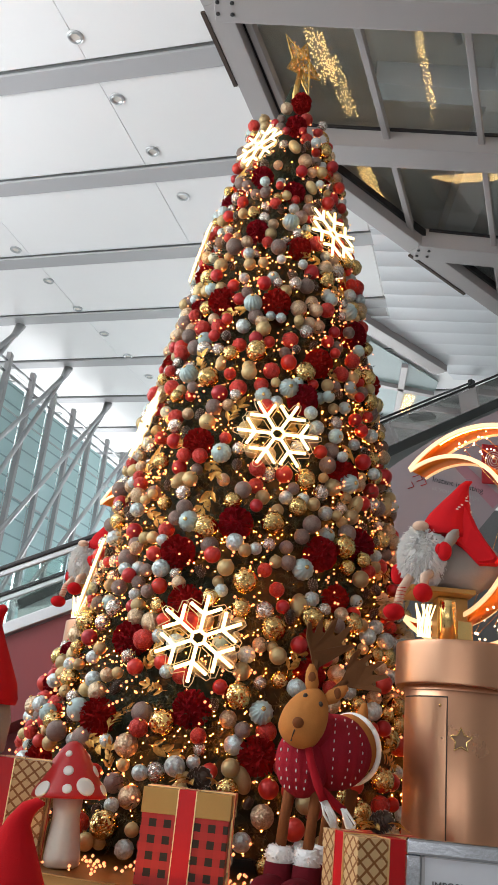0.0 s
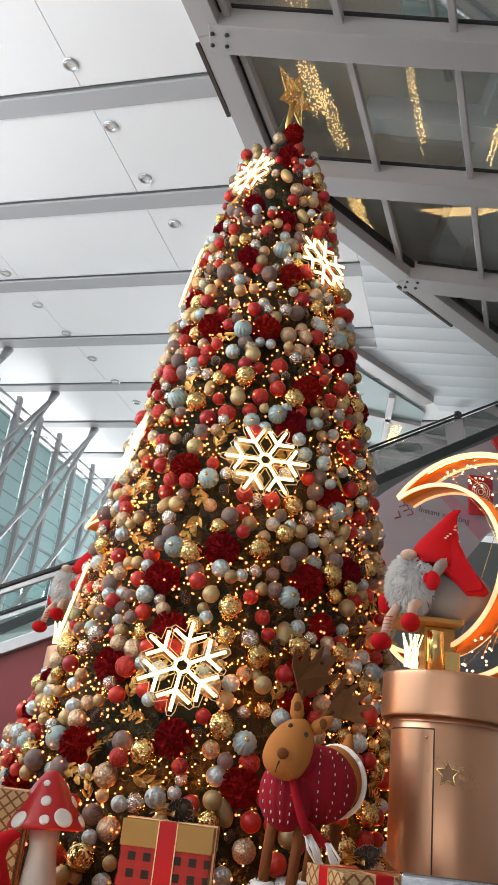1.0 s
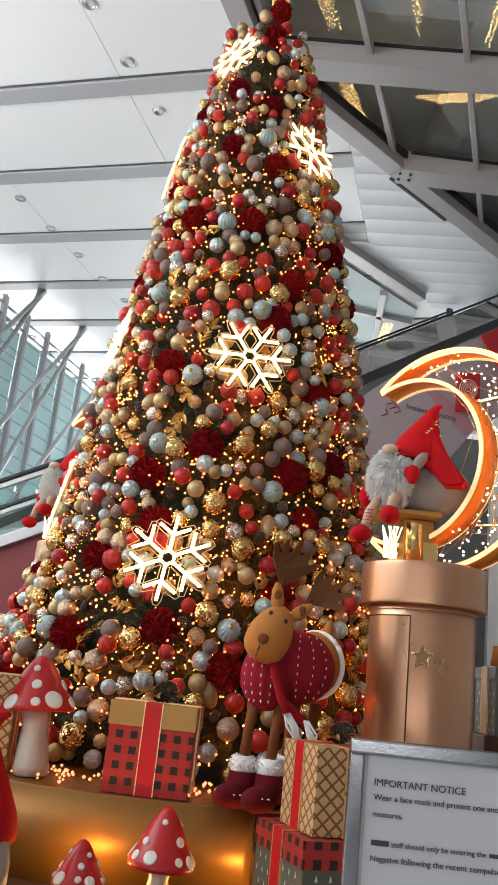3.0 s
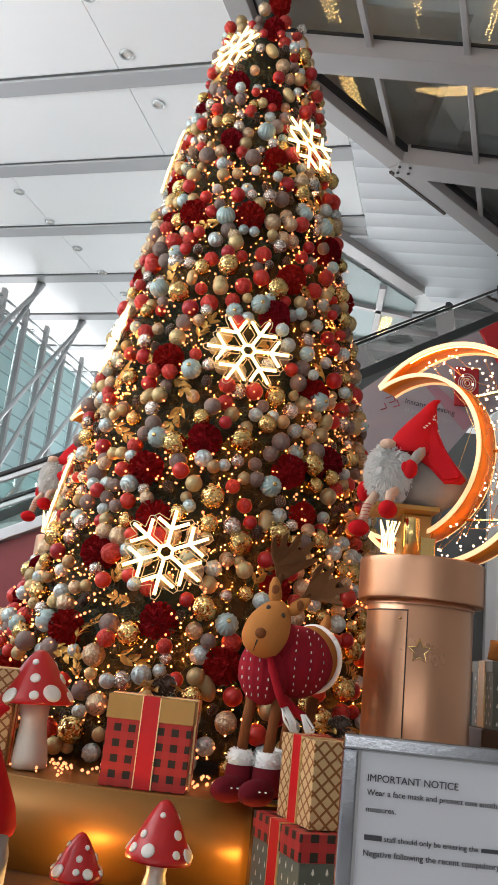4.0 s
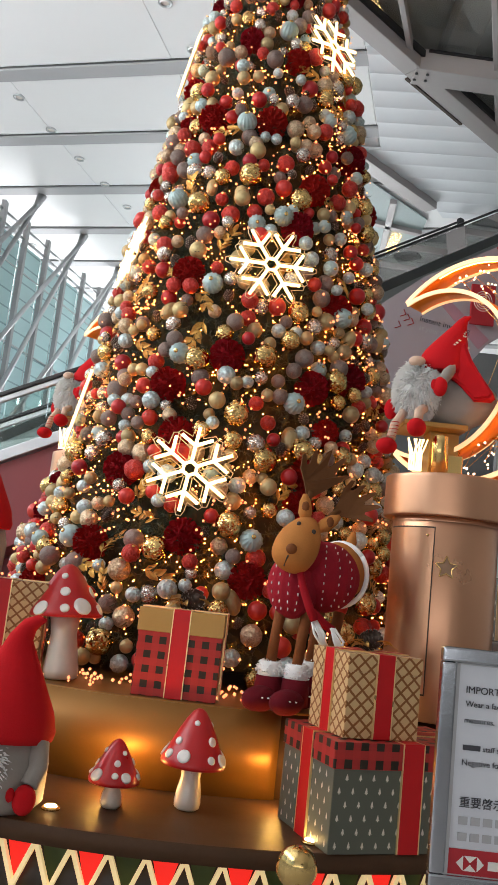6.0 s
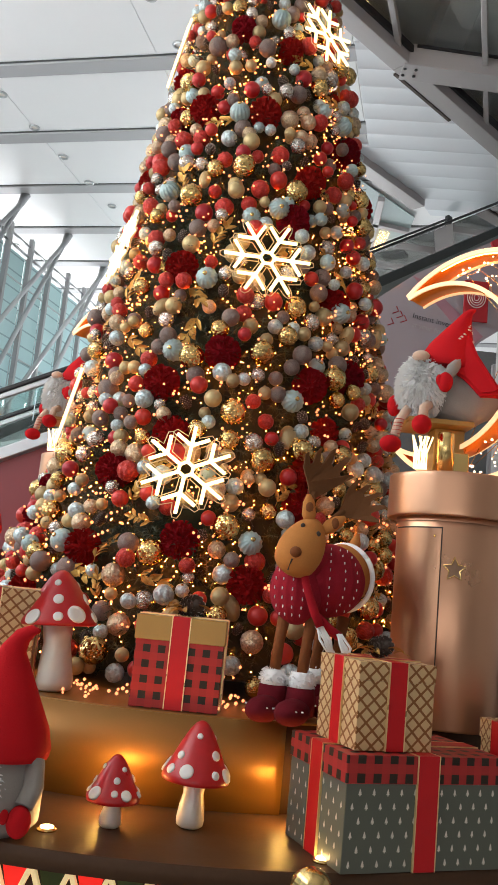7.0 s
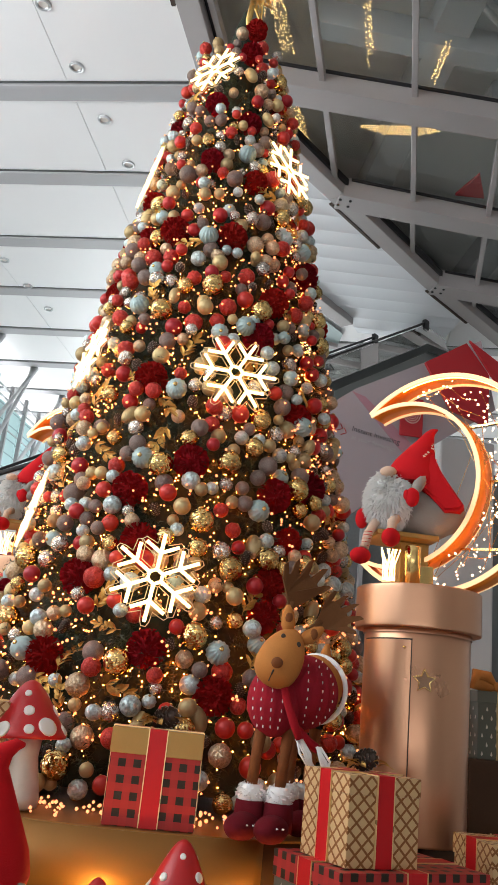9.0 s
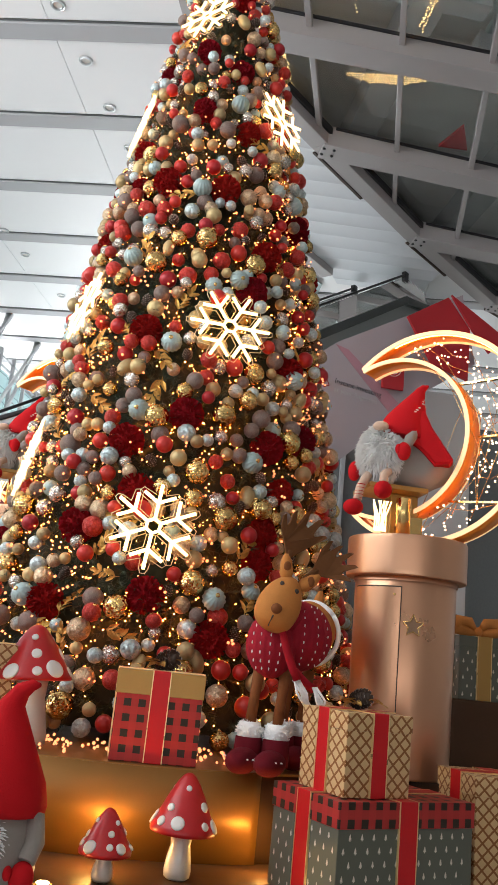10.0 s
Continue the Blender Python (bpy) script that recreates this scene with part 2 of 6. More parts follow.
def lattice(t, u, v):
    s = 0.062
    a = mth(t, "FRACT", mth(t, "DIVIDE", mth(t, "ADD", u, mth(t, "MULTIPLY", v, 1.05)), s))
    c = mth(t, "FRACT", mth(t, "DIVIDE", mth(t, "ADD", mth(t, "SUBTRACT", u, mth(t, "MULTIPLY", v, 1.05)), 5.0), s))
    da, dc = mth(t, "ABSOLUTE", mth(t, "SUBTRACT", a, 0.5)), mth(t, "ABSOLUTE", mth(t, "SUBTRACT", c, 0.5))
    # petal-shaped strokes that swell between the crossings
    wa = mth(t, "MULTIPLY_ADD", mth(t, "SUBTRACT", 0.5, dc), 0.13, 0.065)
    wc = mth(t, "MULTIPLY_ADD", mth(t, "SUBTRACT", 0.5, da), 0.13, 0.065)
    line = mth(t, "MAXIMUM", mth(t, "LESS_THAN", da, wc), mth(t, "LESS_THAN", dc, wa))
    return blend(t, line, (0.70, 0.46, 0.23), (0.29, 0.11, 0.03))


def plaid(t, u, v):
    s = 0.072
    a = mth(t, "LESS_THAN", mth(t, "FRACT", mth(t, "DIVIDE", mth(t, "ADD", u, 5.0), s)), 0.5)
    c = mth(t, "LESS_THAN", mth(t, "FRACT", mth(t, "DIVIDE", mth(t, "ADD", v, 5.0), s)), 0.5)
    f = mth(t, "ADD", mth(t, "MULTIPLY", a, 0.12), mth(t, "MULTIPLY", c, 0.12))
    f = mth(t, "ADD", f, mth(t, "MULTIPLY", mth(t, "MULTIPLY", a, c), 0.75))
    return blend(t, f, (0.46, 0.030, 0.028), (0.02, 0.018, 0.012))


M["lattice"] = printed("tan_lattice_wrapping_paper", lattice)
M["plaid"] = printed("red_and_black_plaid_paper", plaid)


# ---- building helpers ----
def thing(name, label, category, group="", at=None, kind=""):
    ob = new(name)
    ob.empty_display_size = 0.05
    if at is not None:
        ob.matrix_world = at
    return tagged(ob, label, category, group, kind)


def mesh_of(bm, name, mats, smooth=False):
    me = bpy.data.meshes.new(name)
    if smooth:
        for f in bm.faces:
            f.smooth = True
    bm.to_mesh(me)
    bm.free()
    for k in (mats if isinstance(mats, (list, tuple)) else [mats]):
        me.materials.append(M[k] if isinstance(k, str) else k)
    return me


def part(name, bm, material, parent, label="", smooth=False):
    ob = new(name, mesh_of(bm, name, material, smooth))
    ob.parent = parent
    return tagged(ob, label)


def solo(name, bm, material, label, category, group="", kind="", smooth=False, at=None):
    ob = new(name, mesh_of(bm, name, material, smooth))
    if at is not None:
        ob.matrix_world = at
    return tagged(ob, label, category, group, kind)


def box(bm, x0, x1, y0, y1, z0, z1, bevel=0.0, mat=0, m=None):
    g = bmesh.ops.create_cube(bm, size=1.0)
    vs = g["verts"]
    for v in vs:
        v.co = Vector(((x0, x1)[v.co.x > 0], (y0, y1)[v.co.y > 0], (z0, z1)[v.co.z > 0]))
    if m is not None:
        bmesh.ops.transform(bm, matrix=m, verts=vs)
    fs = {f for v in vs for f in v.link_faces}
    for f in fs:
        f.material_index = mat
    if bevel:
        es = {e for v in vs for e in v.link_edges}
        r = bmesh.ops.bevel(bm, geom=list(es), offset=bevel, segments=2, affect="EDGES", profile=0.5)
        for f in r["faces"]:
            f.material_index = mat
    return vs


def lathe(bm, profile, seg=32, m=None, mat=0, close=True):
    """Turns (radius, height) pairs round z."""
    rings = []
    for r, z in profile:
        rings.append([bm.verts.new((r * math.cos(2 * math.pi * i / seg), r * math.sin(2 * math.pi * i / seg), z)) for i in range(seg)])
    for a, b in zip(rings, rings[1:]):
        for i in range(seg):
            f = bm.faces.new((a[i], a[(i + 1) % seg], b[(i + 1) % seg], b[i]))
            f.material_index, f.smooth = mat, True
    if close:
        for ring, flip in ((rings[0], True), (rings[-1], False)):
            f = bm.faces.new(ring[::-1] if flip else ring)
            f.material_index = mat
    vs = [v for ring in rings for v in ring]
    if m is not None:
        bmesh.ops.transform(bm, matrix=m, verts=vs)
    return vs


def tube(bm, points, radii, seg=10, mat=0, cap=True):
    """A round tube along points."""
    pts = [Vector(p) for p in points]
    if isinstance(radii, (int, float)):
        radii = [radii] * len(pts)
    rings, side = [], None
    for i, p in enumerate(pts):
        d = (pts[min(i + 1, len(pts) - 1)] - pts[max(i - 1, 0)]).normalized()
        if side is None:
            side = d.orthogonal().normalized()
        side = (side - d * side.dot(d)).normalized()
        up = d.cross(side)
        rings.append([bm.verts.new(p + radii[i] * (math.cos(a) * side + math.sin(a) * up)) for a in (2 * math.pi * k / seg for k in range(seg))])
    for a, b in zip(rings, rings[1:]):
        for k in range(seg):
            f = bm.faces.new((a[k], a[(k + 1) % seg], b[(k + 1) % seg], b[k]))
            f.material_index, f.smooth = mat, True
    if cap:
        for ring in (rings[0][::-1], rings[-1]):
            bm.faces.new(ring).material_index = mat


def ball(bm, centre, rx, ry=None, rz=None, mat=0, u=20, v=12, rot=None):
    g = bmesh.ops.create_uvsphere(bm, u_segments=u, v_segments=v, radius=1.0)
    mm = Matrix.Translation(centre) @ (rot if rot is not None else Matrix.Identity(4)) @ Matrix.Diagonal((rx, ry or rx, rz or rx, 1))
    bmesh.ops.transform(bm, matrix=mm, verts=g["verts"])
    for f in {f for w in g["verts"] for f in w.link_faces}:
        f.material_index, f.smooth = mat, True
    return g["verts"]


def prism(bm, pts, z0, z1, mat=0):
    """A flat outline, raised from z0 to z1."""
    lo, hi = [bm.verts.new((x, y, z0)) for x, y in pts], [bm.verts.new((x, y, z1)) for x, y in pts]
    n = len(pts)
    fs = [bm.faces.new(lo[::-1]), bm.faces.new(hi)] + [bm.faces.new((lo[i], lo[(i + 1) % n], hi[(i + 1) % n], hi[i])) for i in range(n)]
    for f in fs:
        f.material_index = mat
    return lo + hi


def bar(bm, a, b, w, h, mat=0, bevel=0.0):
    """A straight bar of rectangular section between two places."""
    a, b = Vector(a), Vector(b)
    d = b - a
    side = Vector((d.y, -d.x, 0))
    side = side.normalized() if side.length > 1e-5 else Vector((1, 0, 0))
    up = side.cross(d.normalized())
    m = Matrix.Translation((a + b) / 2) @ Matrix((side, d.normalized(), up)).transposed().to_4x4()
    box(bm, -w / 2, w / 2, -d.length / 2, d.length / 2, -h / 2, h / 2, bevel, mat, m)


def square_uv(bm):
    """Metre-true coordinates on every face of a box."""
    uv = bm.loops.layers.uv.verify()
    for f in bm.faces:
        n = f.normal
        ax = max(range(3), key=lambda i: abs(n[i]))
        i, j = ((1, 2), (0, 2), (0, 1))[ax]
        for l in f.loops:
            l[uv].uv = (l.vert.co[i], l.vert.co[j])


def outline(bm):
    bm.normal_update()
    return bm


BM = bmesh.new
TX, TY = -0.20, 6.65          # the tree's axis
CZ = 9.6                      # the ceiling's height
DN = Vector((0.247, 0.969, 0)).normalized()   # away along the hall
DX = Vector((DN.y, -DN.x, 0))                 # across the hall


def across(a, n, z):
    return DX * a + DN * n + Vector((0, 0, z))


# ---- the hall ----
bm = BM()
box(bm, -14, 16, -10, 34, -0.2, 0.0)
solo("floor", bm, "stone", "pale polished stone hall floor", "floor", kind="structure")

NODES = [(-2.20, 4.9), (-1.36, 7.33), (-0.60, 9.70), (1.74, 11.92), (4.20, 14.22), (6.85, 16.45), (11.4, 19.2)]


def clipped(poly, px, py, nx, ny):
    """The part of a flat polygon where (x - px) * nx + (y - py) * ny <= 0."""
    out = []
    for (x0, y0), (x1, y1) in zip(poly, poly[1:] + poly[:1]):
        d0, d1 = (x0 - px) * nx + (y0 - py) * ny, (x1 - px) * nx + (y1 - py) * ny
        if d0 <= 0:
            out.append((x0, y0))
        if (d0 < 0 < d1) or (d1 < 0 < d0):
            k = d0 / (d0 - d1)
            out.append((x0 + (x1 - x0) * k, y0 + (y1 - y0) * k))
    return out


EDGE = [(-7.2, -10.0)] + NODES + [(40.0, 34.0)]
bm = BM()   # flat ceiling sheets between the beams, with narrow joints, up to the glazed part
for k in range(-9, 12):
    n0 = 7.36 + 2.05 * k + 0.38
    for j in range(-8, 5):
        a0 = -4.93 + j * 3.1
        quad = [across(a, n, 0).xy for a, n in ((a0, n0), (a0 + 3.09, n0), (a0 + 3.09, n0 + 1.67), (a0, n0 + 1.67))]
        for (xa, ya), (xb, yb) in zip(EDGE, EDGE[1:]):
            q = [(v.x, v.y) for v in quad]
            q = clipped(q, 0, ya, 0, -1)
            q = clipped(q, 0, yb, 0, 1) if len(q) > 2 else q
            q = clipped(q, xa, ya, yb - ya, xa - xb) if len(q) > 2 else q
            q = clipped(q, 15.4, 0, 1, 0) if len(q) > 2 else q
            q = clipped(q, -14, 0, -1, 0) if len(q) > 2 else q
            if len(q) > 2:
                prism(bm, q, CZ, CZ + 0.05)
solo("ceiling", bm, "ceiling", "white metal ceiling panels with thin joints", "ceiling", kind="structure")
bm = BM()
box(bm, -14, 16, -10, 34, CZ + 1.6, CZ + 1.75)
solo("roof_slab", bm, "void", "dark roof slab above the ceiling", "ceiling", kind="structure")

for k in range(-9, 12):
    n0 = 7.36 + 2.05 * k
    a1 = 16.0
    # beams stop at the glazed part's edge
    ends = []
    for a in [x * 0.05 for x in range(-320, 320)]:
        p = across(a, n0 + 0.2, 0)
        if p.x <= float(np.interp(p.y, [e[1] for e in EDGE], [e[0] for e in EDGE])) and p.x < 15.4:
            ends.append(a)
    if not ends:
        continue
    a1 = max(ends)
    bm = BM()
    bar(bm, across(-16, n0 + 0.205, CZ + 0.04), across(a1, n0 + 0.205, CZ + 0.04), 0.32, 0.14, 0, 0.01)
    solo("ceiling_beam", bm, "beam", "grey painted ceiling beam between white panels", "beam", "ceiling beams", "structure")
    # a dark bar replaces the shade in the gap at the beam's near edge
    bm = BM()
    bar(bm, across(-16, n0 + 0.01, CZ + 0.03), across(a1, n0 + 0.01, CZ + 0.03), 0.05, 0.06)
    solo("trim", bm, "dark", "dark bar standing for the shadow gap beside a ceiling beam", "trim", "shadow gaps", "structure")


def downlight():
    d = thing("downlight", "round recessed ceiling downlight with a steel ring", "downlight", "ceiling downlights")
    bm = BM()
    lathe(bm, [(0.065, 0.02), (0.065, -0.012), (0.10, -0.012), (0.105, 0.0), (0.105, 0.02)], 24)
    part("ring", bm, "steel", d)
    bm = BM()
    lathe(bm, [(0.064, 0.008), (0.05, 0.012), (0.02, 0.02)], 20)
    part("lens", bm, "cap_white", d)
    return d


spots = []
for row in (-1, 0, 1, 2):
    for i in range(-4, 12):
        p = Vector((-3.03 - row * 3.6, 7.98 + row * 0.9, 0)) + i * Vector((0.36, 1.01, 0))
        if row == -1 or p.x > -13:
            n = p.dot(DN)
            k = (n - 7.36) % 2.05
            if k > 0.45 and p.x < (-1.6 if p.y < 10 else -0.9 + (p.y - 11) * 0.85):
                spots.append(p)
first = downlight()
first.location = (*spots[0].xy, CZ - 0.01)
for p in spots[1:]:
    copy_thing(first, pose(p.x, p.y, CZ - 0.01))

# ---- glazed part of the ceiling ----
SLOPES = [-0.02, -0.02, -0.02, 0.045, 0.05, 0.05, 0.05]
roof_light = thing("glazed_ceiling", "dark tinted glazed ceiling in warm grey steel framing", "glazed ceiling", kind="structure")
for (xa, ya), (xb, yb) in zip(NODES, NODES[1:]):
    o = Vector((yb - ya, xa - xb, 0)).normalized()
    bm = BM()
    e = o * 0.13
    bar(bm, (xa + e.x, ya + e.y, CZ + 0.09), (xb + e.x, yb + e.y, CZ + 0.09), 0.30, 0.36, 0, 0.012)
    part("edge_beam", bm, "frame", roof_light)
    bm = BM()
    e = o * 0.30
    bar(bm, (xa + e.x, ya + e.y, CZ + 0.16), (xb + e.x, yb + e.y, CZ + 0.16), 0.04, 0.12)
    part("gasket", bm, "black", roof_light)
    bm = BM()   # slim dark flashing along the outer side
    pa, pb = Vector((xa, ya, CZ - 0.085)), Vector((xb, yb, CZ - 0.085))
    e = -o * 0.05
    bar(bm, pa.lerp(pb, 0.03) + e, pa.lerp(pb, 0.5) + e, 0.05, 0.03)
    part("flashing", bm, "seam", roof_light)
for i, (x, y) in enumerate(NODES):
    bm = BM()
    bar(bm, (x + 0.12, y, CZ + 0.07), (13, y + SLOPES[i] * (13 - x), CZ + 0.12), 0.41, 0.36, 0, 0.012)
    tr = part("transom", bm, "frame", roof_light)
    bm = BM()
    bar(bm, (x + 0.3, y - 0.225, CZ + 0.20), (13, y - 0.225 + SLOPES[i] * (13 - x), CZ + 0.20), 0.03, 0.04)
    part("gasket", bm, "black", roof_light)
    for sx_, sy_ in ((0.16, -0.09), (0.16, 0.07), (0.33, -0.09), (0.33, 0.07)):
        bm = BM()
        lathe(bm, [(0.026, 0), (0.026, -0.014), (0.014, -0.02)], 8, Matrix.Translation((x + sx_, y + sy_, CZ - 0.112)))
        part("bolt", bm, "black", roof_light)
for j in range(-3, 9):
    x0 = 0.41 + 1.31 * j
    for (xa, ya), (xb, yb) in zip(NODES, NODES[1:]):
        pa, pb = x0 + 0.33 * (ya - 7.56), x0 + 0.33 * (yb - 7.56)
        s0 = 0.0
        if pb < xb + 0.1:
            if pa > xa + 0.1:
                # runs out on the edge beam
                ea, eb = pa - xa, pb - xb
                s1 = ea / (ea - eb)
            else:
                continue
        else:
            s1 = 1.0
        if pa < xa + 0.05:
            ea, eb = pa - xa, pb - xb
            s0 = -ea / (eb - ea)
        if pa > 12 or s1 - s0 < 0.05:
            continue
        A, B = Vector((pa, ya, CZ + 0.12)), Vector((pb, yb, CZ + 0.12))
        bm = BM()
        bar(bm, A.lerp(B, s0), A.lerp(B, s1), 0.085, 0.16, 0, 0.01)
        part("mullion", bm, "frame", roof_light)
for (xa, ya), (xb, yb), sa, sb in zip(NODES, NODES[1:], SLOPES, SLOPES[1:]):
    bm = BM()
    prism(bm, [(xa, ya), (13, ya + sa * (13 - xa)), (13, yb + sb * (13 - xb)), (xb, yb)], CZ + 0.26, CZ + 0.272)
    pane = part("pane", bm, "glass_dark", roof_light)
    pane.visible_shadow = False

# strings of small lights above the panes
rng = random.Random(5)


def bulbs(name, places, radius, material, label):
    """Many small bulbs joined."""
    ico = [(0, 0, 1), (0.894, 0, 0.447), (0.276, 0.851, 0.447), (-0.724, 0.526, 0.447), (-0.724, -0.526, 0.447), (0.276, -0.851, 0.447),
           (0.724, 0.526, -0.447), (-0.276, 0.851, -0.447), (-0.894, 0, -0.447), (-0.276, -0.851, -0.447), (0.724, -0.526, -0.447), (0, 0, -1)]
    tri = []
    for i in range(5):
        j = (i + 1) % 5
        tri += [(0, 1 + i, 1 + j), (1 + i, 6 + i, 1 + j), (1 + j, 6 + i, 6 + j), (6 + i, 11, 6 + j)]
    vs, fs = [], []
    for p in places:
        o = len(vs)
        r = radius * rng.uniform(0.75, 1.3)
        vs += [(p[0] + r * x, p[1] + r * y, p[2] + r * z) for x, y, z in ico]
        fs += [(a + o, b + o, c + o) for a, b, c in tri]
    me = bpy.data.meshes.new(name)
    me.from_pydata(vs, [], fs)
    me.materials.append(M[material])
    return tagged(new(name, me), label, kind="stuff")


pl = []
for (xa, ya, xb, yb, w, cols) in ((-0.12, 7.6, 0.20, 8.55, 0.20, 5), (0.12, 8.0, 0.58, 9.2, 0.16, 4), (-0.4, 5.9, -0.2, 7.2, 0.22, 5), (1.13, 7.55, 1.66, 9.1, 0.07, 3), (0.74, 9.95, 1.16, 10.95, 0.17, 5), (2.45, 8.3, 2.5, 9.2, 0.06, 2)):
    for c in range(cols):
        e0, e1 = rng.uniform(0, 0.12), rng.uniform(0.75, 1.0)
        for i in range(34):
            s = e0 + (e1 - e0) * (i + rng.uniform(-0.3, 0.3)) / 34
            g = (c / (cols - 1) - 0.5) * w + rng.uniform(-0.012, 0.012)
            pl.append((1.052 * (xa + (xb - xa) * s + g), 1.052 * (ya + (yb - ya) * s), CZ + 0.40 + rng.uniform(0, 0.10)))
for i in range(52):   # a short fringe of lights
    u = i / 51
    for j in range(2 + int(4 * math.sin(math.pi * u))):
        pl.append((1.90 + 1.30 * u + rng.uniform(-0.008, 0.008), 10.64 - 0.30 * u + 0.045 * j + rng.uniform(-0.01, 0.01), CZ + 0.42))
tagged(bulbs("hanging_string_lights", pl, 0.0066, "fairy_gold", "curtains of warm fairy lights behind the tinted glass"), category="string lights")

# dim space above the panes: fins, with added pipes and boards for reflections
bm = BM()
for x in (2.4, 5.2, 8.0):
    box(bm, x, x + 0.5, 4.5, 19, CZ + 0.7, CZ + 1.2, 0.01)
    box(bm, x - 1.6, x + 1.0, 8.2 + x * 0.3, 8.5 + x * 0.3, CZ + 0.5, CZ + 0.9, 0.01)
solo("roof_beams", bm, "beam", "dim steel beams above the tinted glass", "beam", kind="structure")
# these pipes and boards are invented, giving the panes their dim mirrored shapes
vr = random.Random(14)
for i in range(9):
    x, y = 0.6 + 1.15 * i, 6.2 + 1.25 * i * 0.8
    bm = BM()
    tube(bm, [(x - 1.5, y - 1.0, CZ + 0.75), (x + 0.4, y + 0.3, CZ + 0.8), (x + 1.2, y + 2.2, CZ + 0.75)], 0.05, 8)
    solo("reflection_pipe", bm, "steel", "added pipe standing for a reflection in the tinted glass", "pipe", "service pipes", "structure")
    for k in range(2):
        bm = BM()
        u, v, w, d, a = x + vr.uniform(-0.8, 0.8), y + vr.uniform(-1.4, 1.2), vr.uniform(0.4, 0.9), vr.uniform(0.5, 1.3), vr.uniform(-30, 30)
        box(bm, -w / 2, w / 2, -d / 2, d / 2, -0.05, 0.05, 0.02, 0, pose(u, v, CZ + vr.uniform(0.75, 1.2), vr.uniform(-12, 12), vr.uniform(-12, 12), a))
        solo("reflection_board", bm, ("dark", "teal_board", "void")[(i + k) % 3], "added board standing for dim shapes and reflections in the glass", "board", "sloping boards", "structure")
bm = BM()
vs = prism(bm, [(3.95, 12.10), (4.45, 12.05), (4.12, 11.45)], CZ + 0.55, CZ + 0.6)
solo("red_pennant", bm, "sign_red", "red triangular pennant above the tinted glass", "pennant", kind="structure")

# ribbed white soffit between the glazing and the far escalator
bm = BM()
R0, RA, RN = Vector((1.2, 12.0, 0)), Vector((0.969, -0.247, 0)), Vector((0.247, 0.969, 0))
rows = []
for i in range(221):
    n = -0.6 + 0.025 * i
    zz = CZ - 0.080 + 0.022 * abs(math.sin(math.pi * n / 0.46)) ** 0.6
    pa = R0 + RN * n
    # bounded by the edge of the glazing and by the dark beam
    x0 = pa.x if pa.y < 14.2 else float(np.interp(pa.y, [14.2, 16.0, 17.2], [1.25, 3.08, 3.75]))
    x1 = x0
    for _ in range(8):
        x1 = min(5.35, float(np.interp(pa.y - 0.09 * (x1 - pa.x), [q[1] for q in NODES], [q[0] for q in NODES])) + 0.02)
    x1 = max(x1, x0 + 0.02)
    rows.append([bm.verts.new((x, pa.y - 0.09 * (x - pa.x), z)) for x, z in ((x0, zz), (x1, zz), (x1, CZ - 0.035), (x0, CZ - 0.035))])
for u, v in zip(rows, rows[1:]):
    for i in range(4):
        bm.faces.new((u[i], v[i], v[(i + 1) % 4], u[(i + 1) % 4]))
bm.faces.new(rows[0])
bm.faces.new(rows[-1][::-1])
solo("ceiling_ribbed", bm, "soffit", "white ribbed metal soffit beside the glazing", "ceiling", kind="structure")
bm = BM()
bar(bm, (0.9, 13.95, CZ - 0.12), (3.12, 16.08, CZ - 0.12), 0.30, 0.20, 0, 0.01)
solo("trim", bm, "frame", "grey edge beam of the ribbed soffit", "trim", kind="structure")
# second glazed bay beyond the edge beam
bay = thing("far_glazing", "dark glazed bay with grey bars beyond the ribbed soffit", "glazing", kind="structure")
bm = BM()
prism(bm, [(0.2, 13.9), (3.2, 16.8), (3.4, 20.5), (-1.5, 20.5)], CZ - 0.075, CZ - 0.055)
part("pane", bm, "teal_board", bay, "dim tinted pane")
for xa, ya, xb, yb in ((1.35, 15.1, 1.75, 20.3), (2.35, 16.05, 2.7, 20.3), (0.2, 16.6, 3.2, 17.4), (0.0, 18.6, 3.3, 19.2)):
    bm = BM()
    bar(bm, (xa, ya, CZ - 0.12), (xb, yb, CZ - 0.12), 0.14, 0.10, 0, 0.008)
    part("glazing_bar", bm, "frame", bay)
pl = [(2.62 + c * 0.045 + rng.uniform(-0.02, 0.02), 17.55 + 0.045 * i, CZ - 0.10 - rng.uniform(0, 0.05)) for c in range(5) for i in range(rng.randint(20, 32))]
pl += [(4.0 + 0.055 * i, 17.0 + 0.04 * (i % 5), CZ - 0.5 - 0.03 * (i % 4)) for i in range(18)]
tagged(bulbs("hanging_string_lights", pl, 0.0105, "fairy_gold", "curtain of warm fairy lights in the far bay"), category="string lights")

# ---- outer walls ----
bm = BM()
box(bm, -14, 16, 33.5, 34, 0, CZ + 1.6)
solo("wall_north", bm, "wall", "pale far wall of the hall", "wall", kind="structure")
bm = BM()
box(bm, 15.5, 16, -10, 33.5, 0, CZ + 1.6)
solo("wall_east", bm, "wall", "pale side wall of the hall", "wall", kind="structure")
bm = BM()
box(bm, -14, 16, -10.3, -10, 0, CZ + 1.6)
solo("wall_south", bm, "wall", "pale wall behind the open hall", "wall", kind="structure")
bm = BM()
box(bm, -14.3, -14, -10, 33.5, 0, 1.0)
box(bm, -14.3, -14, -10, 33.5, CZ + 0.3, CZ + 1.6)
